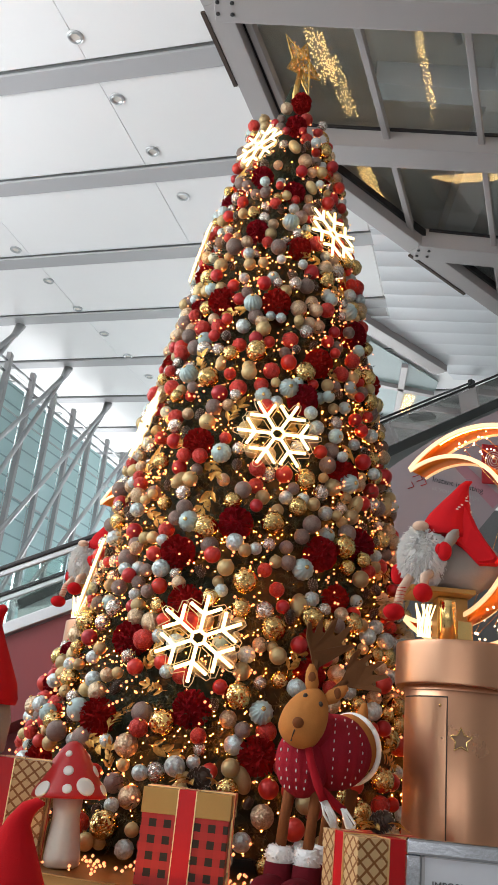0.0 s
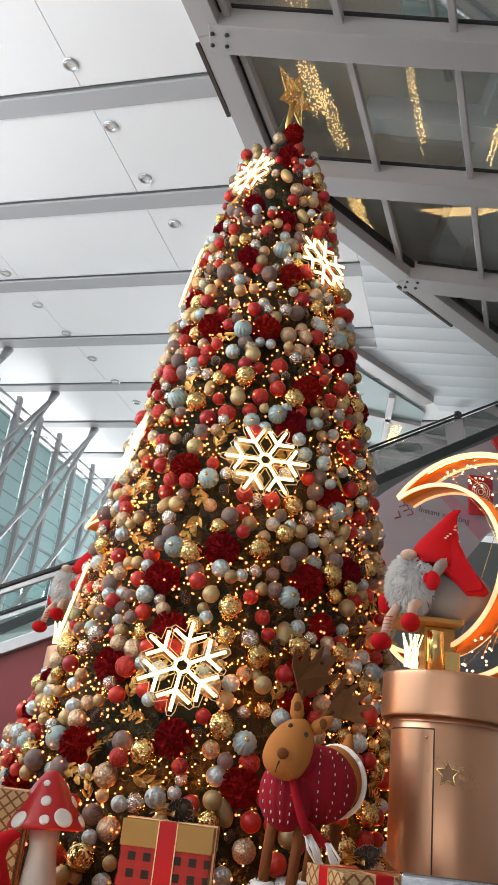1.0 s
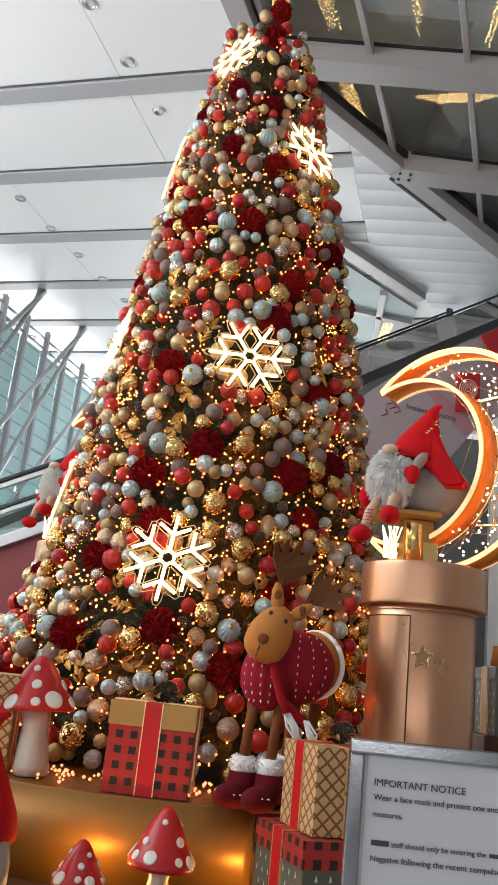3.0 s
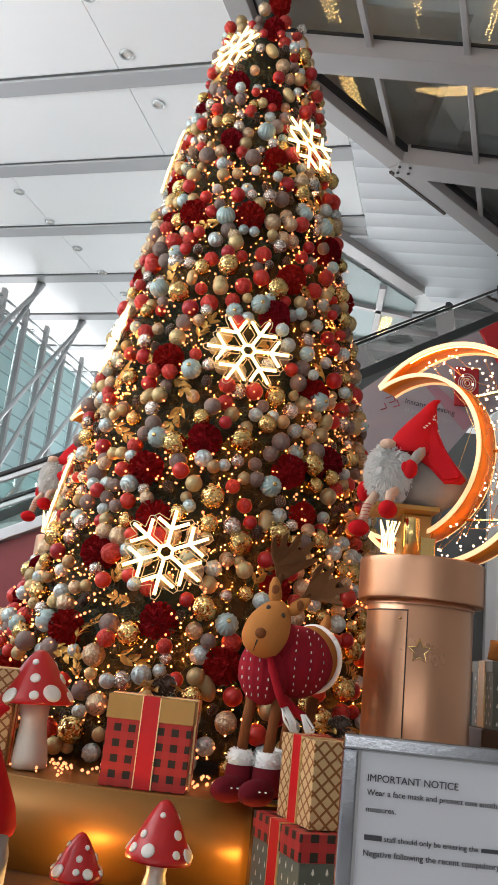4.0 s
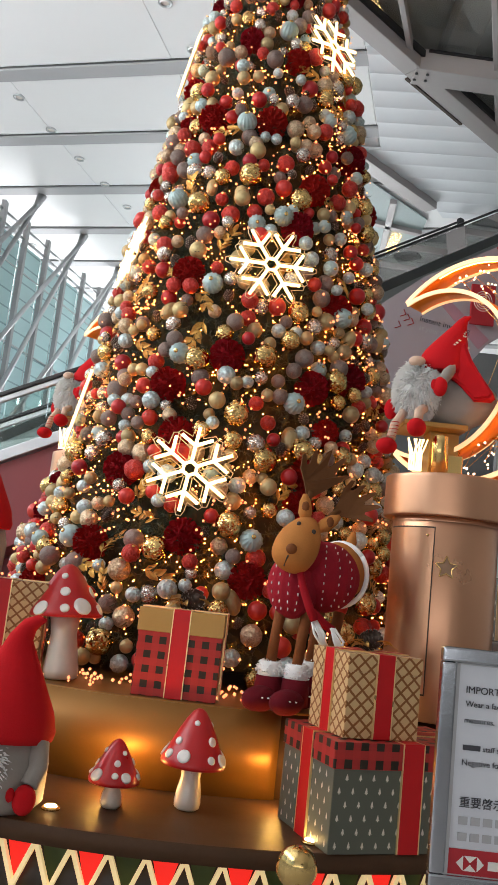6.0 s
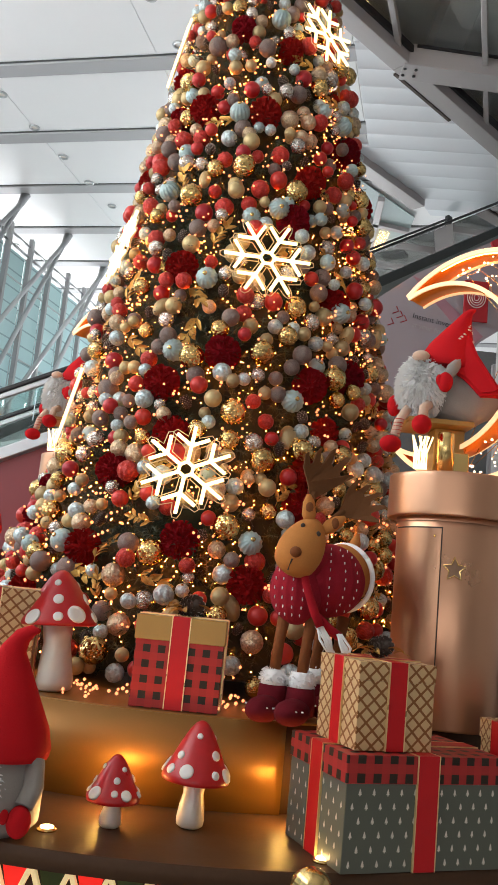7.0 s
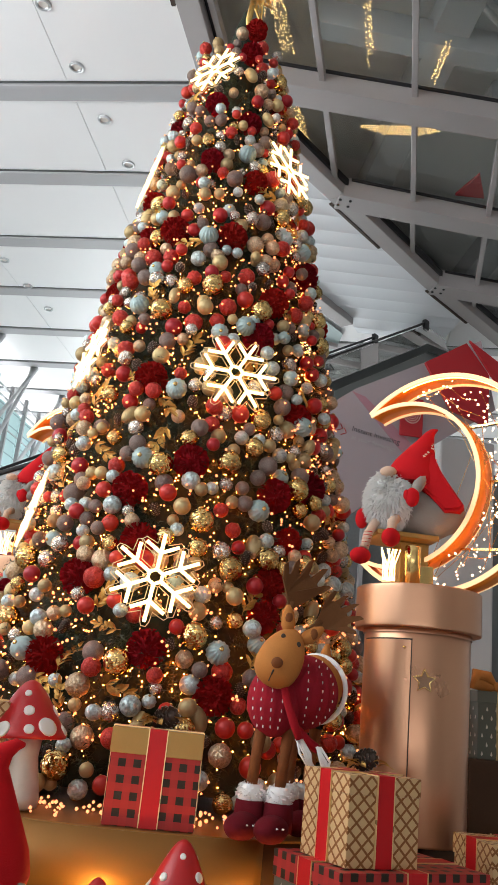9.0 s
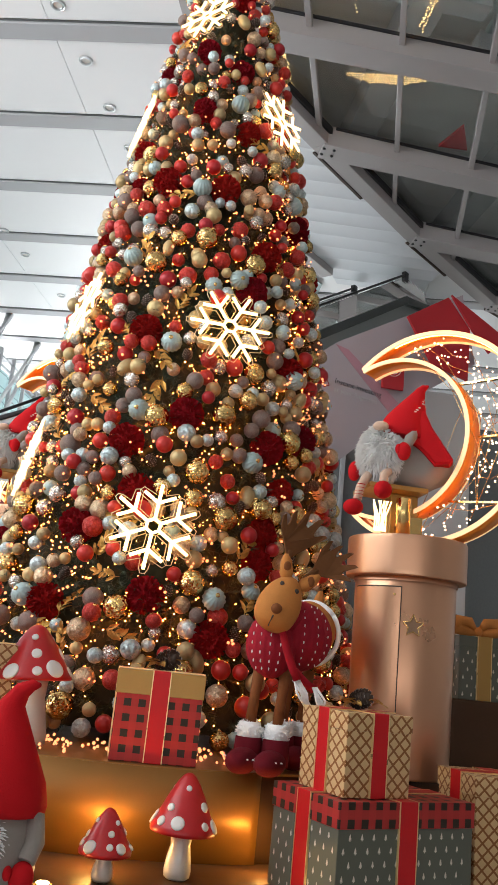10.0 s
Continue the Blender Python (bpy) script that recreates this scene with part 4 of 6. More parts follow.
def leaf_mesh():
    """A short bent stalk with leaves on both sides."""
    bm = BM()
    r = random.Random(8)
    stalk = [Vector((-0.9 + 0.3 * i, 0.12 * math.sin(i * 0.9), 0.25 * math.sin(i * 0.5))) for i in range(7)]
    tube(bm, stalk, 0.02, 5)
    for i in range(9):
        c0 = stalk[min(6, 1 + i * 2 // 3)]
        a = (1 if i % 2 else -1) * r.uniform(0.5, 1.1) if i < 8 else 0.0
        L, w, lift = r.uniform(0.55, 0.85), r.uniform(0.13, 0.2), r.uniform(0.0, 0.7)
        d, s_ = Vector((math.cos(a), math.sin(a), lift)), Vector((-math.sin(a), math.cos(a), r.uniform(-0.5, 0.5)))
        mid = []
        for k in range(6):
            u = k / 5
            c = c0 + d * (L * u) + Vector((0, 0, -0.4 * u * u))
            ww = w * math.sin(math.pi * min(0.97, u * 0.9 + 0.06)) * (1 + 0.12 * (-1) ** k)
            mid.append((bm.verts.new(c - s_ * ww + Vector((0, 0, 0.05))), bm.verts.new(c), bm.verts.new(c + s_ * ww + Vector((0, 0, 0.05)))))
        for p, q in zip(mid, mid[1:]):
            bm.faces.new((p[0], p[1], q[1], q[0]))
            bm.faces.new((p[1], p[2], q[2], q[1]))
    return mesh_of(bm, "gold_leaf_spray", "leaf_gold")


def cone_mesh():
    bm = BM()
    ball(bm, (0, 0, 0), 0.5, 0.5, 0.95, 0, 12, 8)
    for row in range(8):
        z = -0.85 + row * 0.22
        rr = 0.72 * math.sqrt(max(0.05, 1 - (z / 1.05) ** 2))
        n = max(5, int(11 * rr / 0.7))
        for i in range(n):
            a = 2 * math.pi * (i + 0.5 * (row % 2)) / n
            d, s = Vector((math.cos(a), math.sin(a), 0)), Vector((-math.sin(a), math.cos(a), 0))
            p = [d * (rr * 0.5) - s * 0.12 + Vector((0, 0, z)), d * (rr * 0.5) + s * 0.12 + Vector((0, 0, z)), d * rr + s * 0.14 + Vector((0, 0, z + 0.1)), d * rr - s * 0.14 + Vector((0, 0, z + 0.1))]
            bm.faces.new([bm.verts.new(v) for v in p])
            p = [d * (rr * 0.98) - s * 0.14 + Vector((0, 0, z + 0.09)), d * (rr * 0.98) + s * 0.14 + Vector((0, 0, z + 0.09)), d * (rr * 1.1) + Vector((0, 0, z + 0.15))]
            bm.faces.new([bm.verts.new(v) for v in p]).material_index = 1
    return mesh_of(bm, "pine_cone", ["cone_brown", "cone_tip"])


POM, LEAF, CONE = pom_mesh(), leaf_mesh(), cone_mesh()
taken = np.zeros((5000, 4))
count = 0


def free(p, r, gap):
    if not count:
        return True
    d = np.sqrt(((taken[:count, :3] - np.array(p)) ** 2).sum(1))
    return bool((d > gap * (taken[:count, 3] + r)).all())


def hang(name, me, label, p, r, group, deg, spin=None):
    global count
    taken[count] = (*p, r)
    count += 1
    ob = new(name, me)
    ax = outward(deg, rng.uniform(-20, 40))
    q = ax.to_track_quat("Z", "Y").to_matrix().to_4x4() @ pose(0, 0, 0, 0, 0, rng.uniform(0, 360)) if spin else Euler((rng.uniform(-0.6, 0.6), rng.uniform(-0.6, 0.6), rng.uniform(0, 6.28))).to_matrix().to_4x4()
    ob.matrix_world = Matrix.Translation(p) @ q @ Matrix.Diagonal((r, r, r, 1))
    return tagged(ob, label, name.replace("_", " ").split()[-1], group)


M["acrylic_edge"] = paint("pale_acrylic_edge", (0.85, 0.66, 0.40), 0.25, 0.0, 0.1, 20, 90, 0.0)
FLAKES = [(3.57, -81, 2, 0.285, -81), (2.11, -97, 24, 0.275, -92), (6.55, -113, 12, 0.24, -128), (5.62, -52, 20, 0.265, -50), (5.46, -145, 10, 0.27, -166), (3.74, -140, 5, 0.27, -157), (2.56, -146, 20, 0.27, -166), (4.6, 40, 0, 0.265, 40), (2.4, 20, 15, 0.265, 20), (3.6, 110, 0, 0.265, 110)]
for z, deg, spin, r, face in FLAKES:
    taken[count] = (*on_cone(z, deg, 0.10), 0.12)
    count += 1
POMS = [(3.95, -70), (3.52, -111), (1.70, -97), (3.41, -52), (2.69, -110), (2.10, -120), (1.61, -123), (5.57, -103), (5.42, -72), (4.84, -117), (4.80, -85),
        (4.31, -62), (2.91, -92), (2.78, -63), (2.92, -46), (6.93, -79), (6.24, -109), (6.05, -78), (2.35, -104), (4.44, -14), (4.79, -30), (1.48, -80), (7.3, -70)]
GOLDS = [(2.93, -80), (2.86, -101), (2.51, -87), (2.23, -78), (1.61, -103), (1.80, -86), (2.23, -144), (4.07, -112), (4.17, -70), (4.30, -92), (2.86, -55), (1.04, -111)]
SHELLS = [(4.76, -97), (3.42, -100), (4.00, -77), (2.90, -107), (2.64, -70), (1.72, -80), (1.64, -129), (4.14, -124), (5.66, -80), (3.35, -51), (4.95, -38)]
for z, deg in POMS:
    hang("velvet_pompom", POM, "crimson velvet petal pompom on the tree", on_cone(z, deg, -0.02), 0.108 if z < 5 else 0.092, "velvet pompoms", deg, True)
for z, deg in GOLDS:
    k = KINDS[0]
    hang(k[0], k[1], k[2], on_cone(z, deg, 0.03), 0.080, "gold baubles", deg)
for z, deg in SHELLS:
    k = KINDS[6]
    hang(k[0], k[1], k[2], on_cone(z, deg, 0.03), 0.070, "blue shell baubles", deg, True)
pool = [k for k in KINDS for _ in range(k[5])]
tries = 0
while count < 2400 and tries < 110000:
    tries += 1
    s = rng.random()
    z = 0.93 + 6.92 * (1 - math.sqrt(1 - s * 0.99))
    deg = rng.uniform(-180, 180)
    pick = rng.random()
    if pick < 0.03:
        r = rng.uniform(0.075, 0.10)
        p = on_cone(z, deg, -0.03)
        if free(p, r, 0.85):
            hang("velvet_pompom", POM, "crimson velvet petal pompom on the tree", p, r, "velvet pompoms", deg, True)
    elif pick < 0.085:
        r = rng.uniform(0.075, 0.11)
        p = on_cone(z, deg, -0.01)
        if free(p, r, 0.62):
            hang("gold_leaf_spray", LEAF, "gold foil leaf spray on the tree", p, r, "gold leaf sprays", deg, True)
    elif pick < 0.15:
        r = rng.uniform(0.038, 0.055)
        p = on_cone(z, deg, 0.0)
        if free(p, r, 0.85):
            hang("pine_cone", CONE, "dark pine cone with frosted tips on the tree", p, r, "pine cones", deg)
    else:
        k = rng.choice(pool)
        r = rng.uniform(k[3] * 0.88, k[4]) * (0.98 if z < 5.5 else 0.88)
        p = on_cone(z, deg, rng.uniform(-0.03, 0.05))
        if free(p, r, 0.84):
            hang(k[0], k[1], k[2], p, r, k[0].replace("_", " ") + "s", deg, k[0] == "blue_shell_bauble")

# warm fairy lights all over the branches
pl, deep = [], []
for i in range(11500):
    s = rng.random()
    z = Z0 - 0.04 + 6.75 * (1 - math.sqrt(1 - s * 0.99))
    deg = rng.uniform(-180, 180)
    inner = i % 3 == 0
    p = on_cone(z, deg, rng.uniform(-0.13, -0.07) if inner else rng.uniform(-0.06, 0.08))
    if inner or (free(p, 0.008, 0.92) and noise.noise(p * 2.6) > rng.uniform(-0.35, 0.15)):
        (deep if inner else pl).append(p)
for _ in range(520):   # spilled over the stage round the foot
    a, r = radians(rng.uniform(-180, 0)), rng.uniform(1.72, 2.14)
    pl.append((TX + r * math.cos(a), TY + r * math.sin(a), 0.868 + rng.random() * 0.04))
tagged(bulbs("deep_fairy_lights", deep, 0.0042, "fairy_deep", "bright amber fairy lights deep in the branches"), category="string lights")
tagged(bulbs("fairy_lights", pl, 0.0086, "fairy", "warm white fairy lights wound through the tree"), category="string lights")


def snowflake(r):
    """A lit tube snowflake on clear plates, in the x-y plane: six alike arms and a hub."""
    s = thing("snowflake_light", "warm white LED tube snowflake on clear acrylic", "light", "snowflakes on the tree")
    tubes, plate, hub = BM(), BM(), BM()
    X, Y = Vector((1, 0, 0)), Vector((0, 1, 0))
    segs = [(X * r * 0.17, X * r)]
    for sg in (-1, 1):
        segs.append((X * r * 0.55, X * r * (0.55 + 0.21) + Y * sg * r * 0.36))
    for p, q in segs:
        tube(tubes, [p + Vector((0, 0, 0.012)), q + Vector((0, 0, 0.012))], 0.0115, 8)
    # one clear strip follows the arm and its branches
    half = [(0.20, 0.10), (0.50, 0.11), (0.70, 0.44), (0.80, 0.47), (0.88, 0.39), (0.77, 0.12), (0.98, 0.10), (1.09, 0.05)]
    rim = [(x * r, y * r, 0) for x, y in half] + [(x * r, -y * r, 0) for x, y in half[::-1]]
    tube(plate, rim + rim[:1], 0.0032, 5)
    tube(hub, [Vector((math.cos(i * math.pi / 3), math.sin(i * math.pi / 3), 0)) * r * 0.17 + Vector((0, 0, 0.012)) for i in range(8)], 0.0115, 8)
    part("hub", hub, "led", s, "glowing ring")
    ta, pa = mesh_of(tubes, "arm_tube", "led", True), mesh_of(plate, "arm_plate", "acrylic_edge", True)
    for i in range(6):
        for nm, me in (("arm_tube", ta), ("arm_plate", pa)):
            ob = new(nm, me)
            ob.parent = s
            ob.matrix_basis = pose(0, 0, 0, 0, 0, 60 * i)
    return s


proto = {}
for z, deg, spin, r, face in FLAKES:
    m = Matrix.Translation(on_cone(z, deg, 0.10)) @ outward(face).to_track_quat("Z", "Y").to_matrix().to_4x4() @ pose(0, 0, 0, 0, 0, spin)
    if r not in proto:
        proto[r] = snowflake(r)
        proto[r].matrix_world = m
    else:
        copy_thing(proto[r], m)

# star on the top
st = thing("tree_star", "gold wire star with small lights on the tree top", "star", at=pose(TX + 0.06, TY, 8.05, 0, 8, 52))
bm = BM()
pts = []
for i in range(10):
    a = math.pi / 2 + i * math.pi / 5
    r = 0.33 if i % 2 == 0 else 0.14
    pts.append(Vector((r * math.cos(a), 0, r * math.sin(a))))
ctr = [bm.verts.new((0, -0.09, 0)), bm.verts.new((0, 0.09, 0))]
ring = [bm.verts.new(p) for p in pts]
for i in range(10):
    bm.faces.new((ctr[0], ring[i], ring[(i + 1) % 10]))
    bm.faces.new((ctr[1], ring[(i + 1) % 10], ring[i]))
bmesh.ops.subdivide_edges(bm, edges=bm.edges[:], cuts=2, use_grid_fill=True)
bmesh.ops.wireframe(bm, faces=bm.faces[:], thickness=0.014, use_even_offset=False, use_replace=True)
part("wire_body", bm, "star", st)
bm = BM()
tube(bm, [(0, 0, -0.55), (0, 0, -0.1)], 0.03, 10)
part("stalk", bm, "star", st)
bm = BM()
for i in range(40):
    p = pts[(i * 3) % 10].lerp(pts[(i * 3 + 1) % 10], rng.random()) * rng.uniform(0.3, 1)
    ball(bm, p + Vector((0, rng.uniform(-0.06, 0.06), 0)), 0.006, u=6, v=4)
part("bulb", bm, "fairy", st)

# ---- rose gold pedestal with the crescent moon ----
PX, PY = 1.12, 4.93
ped = thing("pedestal", "tall rose gold cylinder pedestal with a door panel", "pedestal", at=pose(PX + 0.01, PY, 0.858) @ Matrix.Diagonal((0.95, 0.95, 1, 1)))
bm = BM()
lathe(bm, [(0.300, 0.0), (0.304, 0.01), (0.310, 1.06), (0.305, 1.068)], 72)
part("body", bm, "copper", ped)
bm = BM()
lathe(bm, [(0.320, 1.070), (0.355, 1.0702), (0.366, 1.071), (0.3693, 1.0735), (0.370, 1.079), (0.370, 1.10), (0.370, 1.27), (0.370, 1.292), (0.3693, 1.2975), (0.366, 1.3005), (0.355, 1.3015), (0.330, 1.302)], 72)
part("rim_band", bm, "copper", ped)
bm = BM()
lathe(bm, [(0.318, 1.045), (0.318, 1.069), (0.31, 1.07)], 72, close=False)
part("lower_ring", bm, "copper", ped)


def curved(bm, a0, a1, z0, z1, r0, r1, seg=40, mat=0):
    q = []
    for i in range(seg + 1):
        a = radians(a0 + (a1 - a0) * i / seg)
        q.append([bm.verts.new((r * math.cos(a), r * math.sin(a), z)) for r, z in ((r0, z0), (r1, z0), (r1, z1), (r0, z1))])
    for u, v in zip(q, q[1:]):
        for i in range(4):
            f = bm.faces.new((u[i], v[i], v[(i + 1) % 4], u[(i + 1) % 4]))
            f.material_index, f.smooth = mat, i == 1
    bm.faces.new(q[0])
    bm.faces.new(q[-1][::-1])
    for e in bm.edges:
        e.smooth = all(f.smooth for f in e.link_faces)


bm = BM()
curved(bm, -178, -114.5, 0.14, 1.005, 0.300, 0.3135)
door = part("door", bm, "copper", ped, "curved door panel")
for a0, a1, z0, z1 in ((-114.4, -113.4, 0.14, 1.012), (-178, -113.4, 1.005, 1.013), (-178, -113.4, 0.132, 0.14)):
    bm = BM()
    curved(bm, a0, a1, z0, z1, 0.30, 0.3118)
    part("seam", bm, "seam", ped)
bm = BM()
ball(bm, (0.315 * math.cos(radians(-121)), 0.315 * math.sin(radians(-121)), 0.965), 0.008, u=10, v=6)
part("screw", bm, "brass", door)
# star cut-out with a raised edge: a proud star, its inner shade in the colour
bm = BM()
star_at = radians(-100)
mm = pose(0.312 * math.cos(star_at), 0.312 * math.sin(star_at), 0.80, 90, 0, 90 + math.degrees(star_at))
pts = [((0.062 if i % 2 == 0 else 0.030) * math.cos(math.pi / 2 + i * math.pi / 5), (0.062 if i % 2 == 0 else 0.030) * math.sin(math.pi / 2 + i * math.pi / 5)) for i in range(10)]
vs = prism(bm, pts, -0.004, 0.006)
bmesh.ops.transform(bm, matrix=mm, verts=vs)
sc = part("star_cutout", bm, "copper_dark", ped, "raised star in shaded rose gold standing for a cut-out")
bm = BM()
loop = [mm @ Vector((x, y, 0.006)) for x, y in pts]
tube(bm, loop + loop[:2], 0.0045, 6)
part("star_edge", bm, "brass", sc)

moon = thing("crescent_moon", "crescent moon frame with lit rims and string lights", "moon decoration", at=pose(PX + 0.105, PY - 0.03, 2.815, 0, 0, -47))
RO, RI, CX, DEP = 0.66, 0.525, -0.235, 0.15
ix = (RO ** 2 - RI ** 2 + CX ** 2) / (2 * CX)
a_o, a_i = math.acos(ix / RO), math.acos((ix - CX) / RI)


def arc(r, cx, a, n=72):
    return [(cx + r * math.cos(-a + 2 * a * i / n), r * math.sin(-a + 2 * a * i / n)) for i in range(n + 1)]


def band(bm, line, thick, y0, y1, cx):
    """A curved strip of some thickness along an arc in the x-z plane."""
    q = []
    for x, z in line:
        d = Vector((x - cx, 0, z)).normalized() * thick
        q.append([bm.verts.new((x + dx, y, z + dz)) for dx, dz, y in ((0, 0, y0), (d.x, d.z, y0), (d.x, d.z, y1), (0, 0, y1))])
    for u, v in zip(q, q[1:]):
        for i in range(4):
            f = bm.faces.new((u[i], v[i], v[(i + 1) % 4], u[(i + 1) % 4]))
            f.smooth = i in (1, 3)
    bm.faces.new(q[0][::-1])
    bm.faces.new(q[-1])


LO, LI = arc(RO, 0, a_o), arc(RI, CX, a_i)
bm = BM()
band(bm, LO, 0.012, -DEP / 2, DEP / 2, 0)
part("outer_band", bm, "moon", moon, "orange gold outer band")
bm = BM()
band(bm, LI, -0.012, -DEP / 2, DEP / 2, CX)
part("inner_band", bm, "moon", moon, "orange gold inner band")
for y in (-DEP / 2 - 0.006, DEP / 2 + 0.006):
    for nm, line, th, cx in (("outer_rim", arc(RO - 0.012, 0, a_o), 0.026, 0), ("inner_rim", LI, -0.024, CX)):
        bm = BM()
        band(bm, line, th, y - 0.006, y + 0.006, cx)
        part(nm, bm, "moon_edge", moon, "softly glowing warm rim")
bm = BM()   # added strip, hidden behind the front outer rim, lights the bands amber
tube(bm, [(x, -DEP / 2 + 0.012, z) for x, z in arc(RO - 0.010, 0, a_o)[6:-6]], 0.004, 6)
part("fill_strip", bm, "moon_led", moon, "thin hidden strip added to light the moon bands")
for a in (0, 42, -48):
    bm = BM()
    ca, sa = math.cos(radians(a)), math.sin(radians(a))
    bar(bm, ((CX + RI * ca), 0.06, RI * sa), (RO * math.cos(radians(a * 0.8)), 0.06, RO * math.sin(radians(a * 0.8))), 0.025, 0.012)
    part("spacer", bm, "brass", moon)
rng = random.Random(21)
pl = []
while len(pl) < 190:
    a, r = rng.uniform(-1.9, 1.9), rng.uniform(0.25, RO - 0.03)
    x, z = r * math.cos(a), r * math.sin(a)
    if math.hypot(x - CX, z) > RI + 0.03:
        pl.append((x, rng.uniform(-DEP / 2, DEP / 2), z))
mb = bulbs("bulb_string", pl, 0.0068, "fairy_white", "small warm bulbs strung across the moon")
mb.parent = moon
bm = BM()
for i in range(22):
    tube(bm, [pl[i * 3], Vector(pl[i * 3]).lerp(Vector(pl[i * 3 + 1]), 0.5) + Vector((0, 0, -0.03)), pl[i * 3 + 1]], 0.0018, 5)
tagged(part("wire", bm, "brass", moon), kind="stuff")

stand = thing("moon_stand", "brass post and gold seat box inside the moon", "stand", at=pose(PX, PY, 2.16))
bm = BM()
lathe(bm, [(0.045, 0.0), (0.045, 0.215), (0.042, 0.22)], 32, Matrix.Translation((-0.10, -0.20, 0)))
part("post", bm, "brass", stand)
bm = BM()
box(bm, -0.03, 0.06, -0.1, 0.0, 0.0, 0.14, 0.006)
part("block", bm, "brass", stand)
bm = BM()
box(bm, -0.30, 0.06, -0.17, 0.17, 0.275, 0.305, 0.006)
part("seat_board", bm, "gold_paper", stand)
bm = BM()
box(bm, -0.13, 0.04, -0.06, 0.10, 0.0, 0.272, 0.006)
part("seat_box", bm, "gold_paper", stand)
bm = BM()
for i in range(10):
    x = -0.255 + 0.0075 * i
    tube(bm, [(x, -0.16, 0.02), (x + rng.uniform(-0.015, 0.015), -0.16, 0.11), (x + rng.uniform(-0.03, 0.03), -0.16, 0.20)], 0.0042, 6)
part("fringe_light", bm, "led", stand, "glowing white fringe of tubes")


# ---- dolls ----
def hat_points(base, tip, bend, n=10):
    b, t_ = Vector(base), Vector(tip)
    return [b.lerp(t_, i / (n - 1)) + Vector(bend) * math.sin(math.pi * i / (n - 1)) for i in range(n)]


def furry(bm, centre, rx, ry, rz, mat, n, length, seed, down=0.8):
    """Many thin locks over an egg shape."""
    r = random.Random(seed)
    c = Vector(centre)
    for _ in range(n):
        z, a = r.uniform(-1, 1), r.uniform(0, 6.283)
        s = math.sqrt(1 - z * z)
        d = Vector((s * math.cos(a), s * math.sin(a), z))
        p = c + Vector((d.x * rx, d.y * ry, d.z * rz))
        g = (d + Vector((r.uniform(-0.3, 0.3), r.uniform(-0.3, 0.3), -down))).normalized()
        w = g.cross(d).normalized() * 0.0036 if g.cross(d).length > 1e-4 else Vector((0.0036, 0, 0))
        m_ = p + g * length * 0.5 + d * 0.012
        w = w * 0.9
        f = bm.faces.new([bm.verts.new(v) for v in (p - w, p + w, m_ + w * 0.8, p + g * length * r.uniform(0.7, 1.2), m_ - w * 0.8)])
        f.material_index = mat


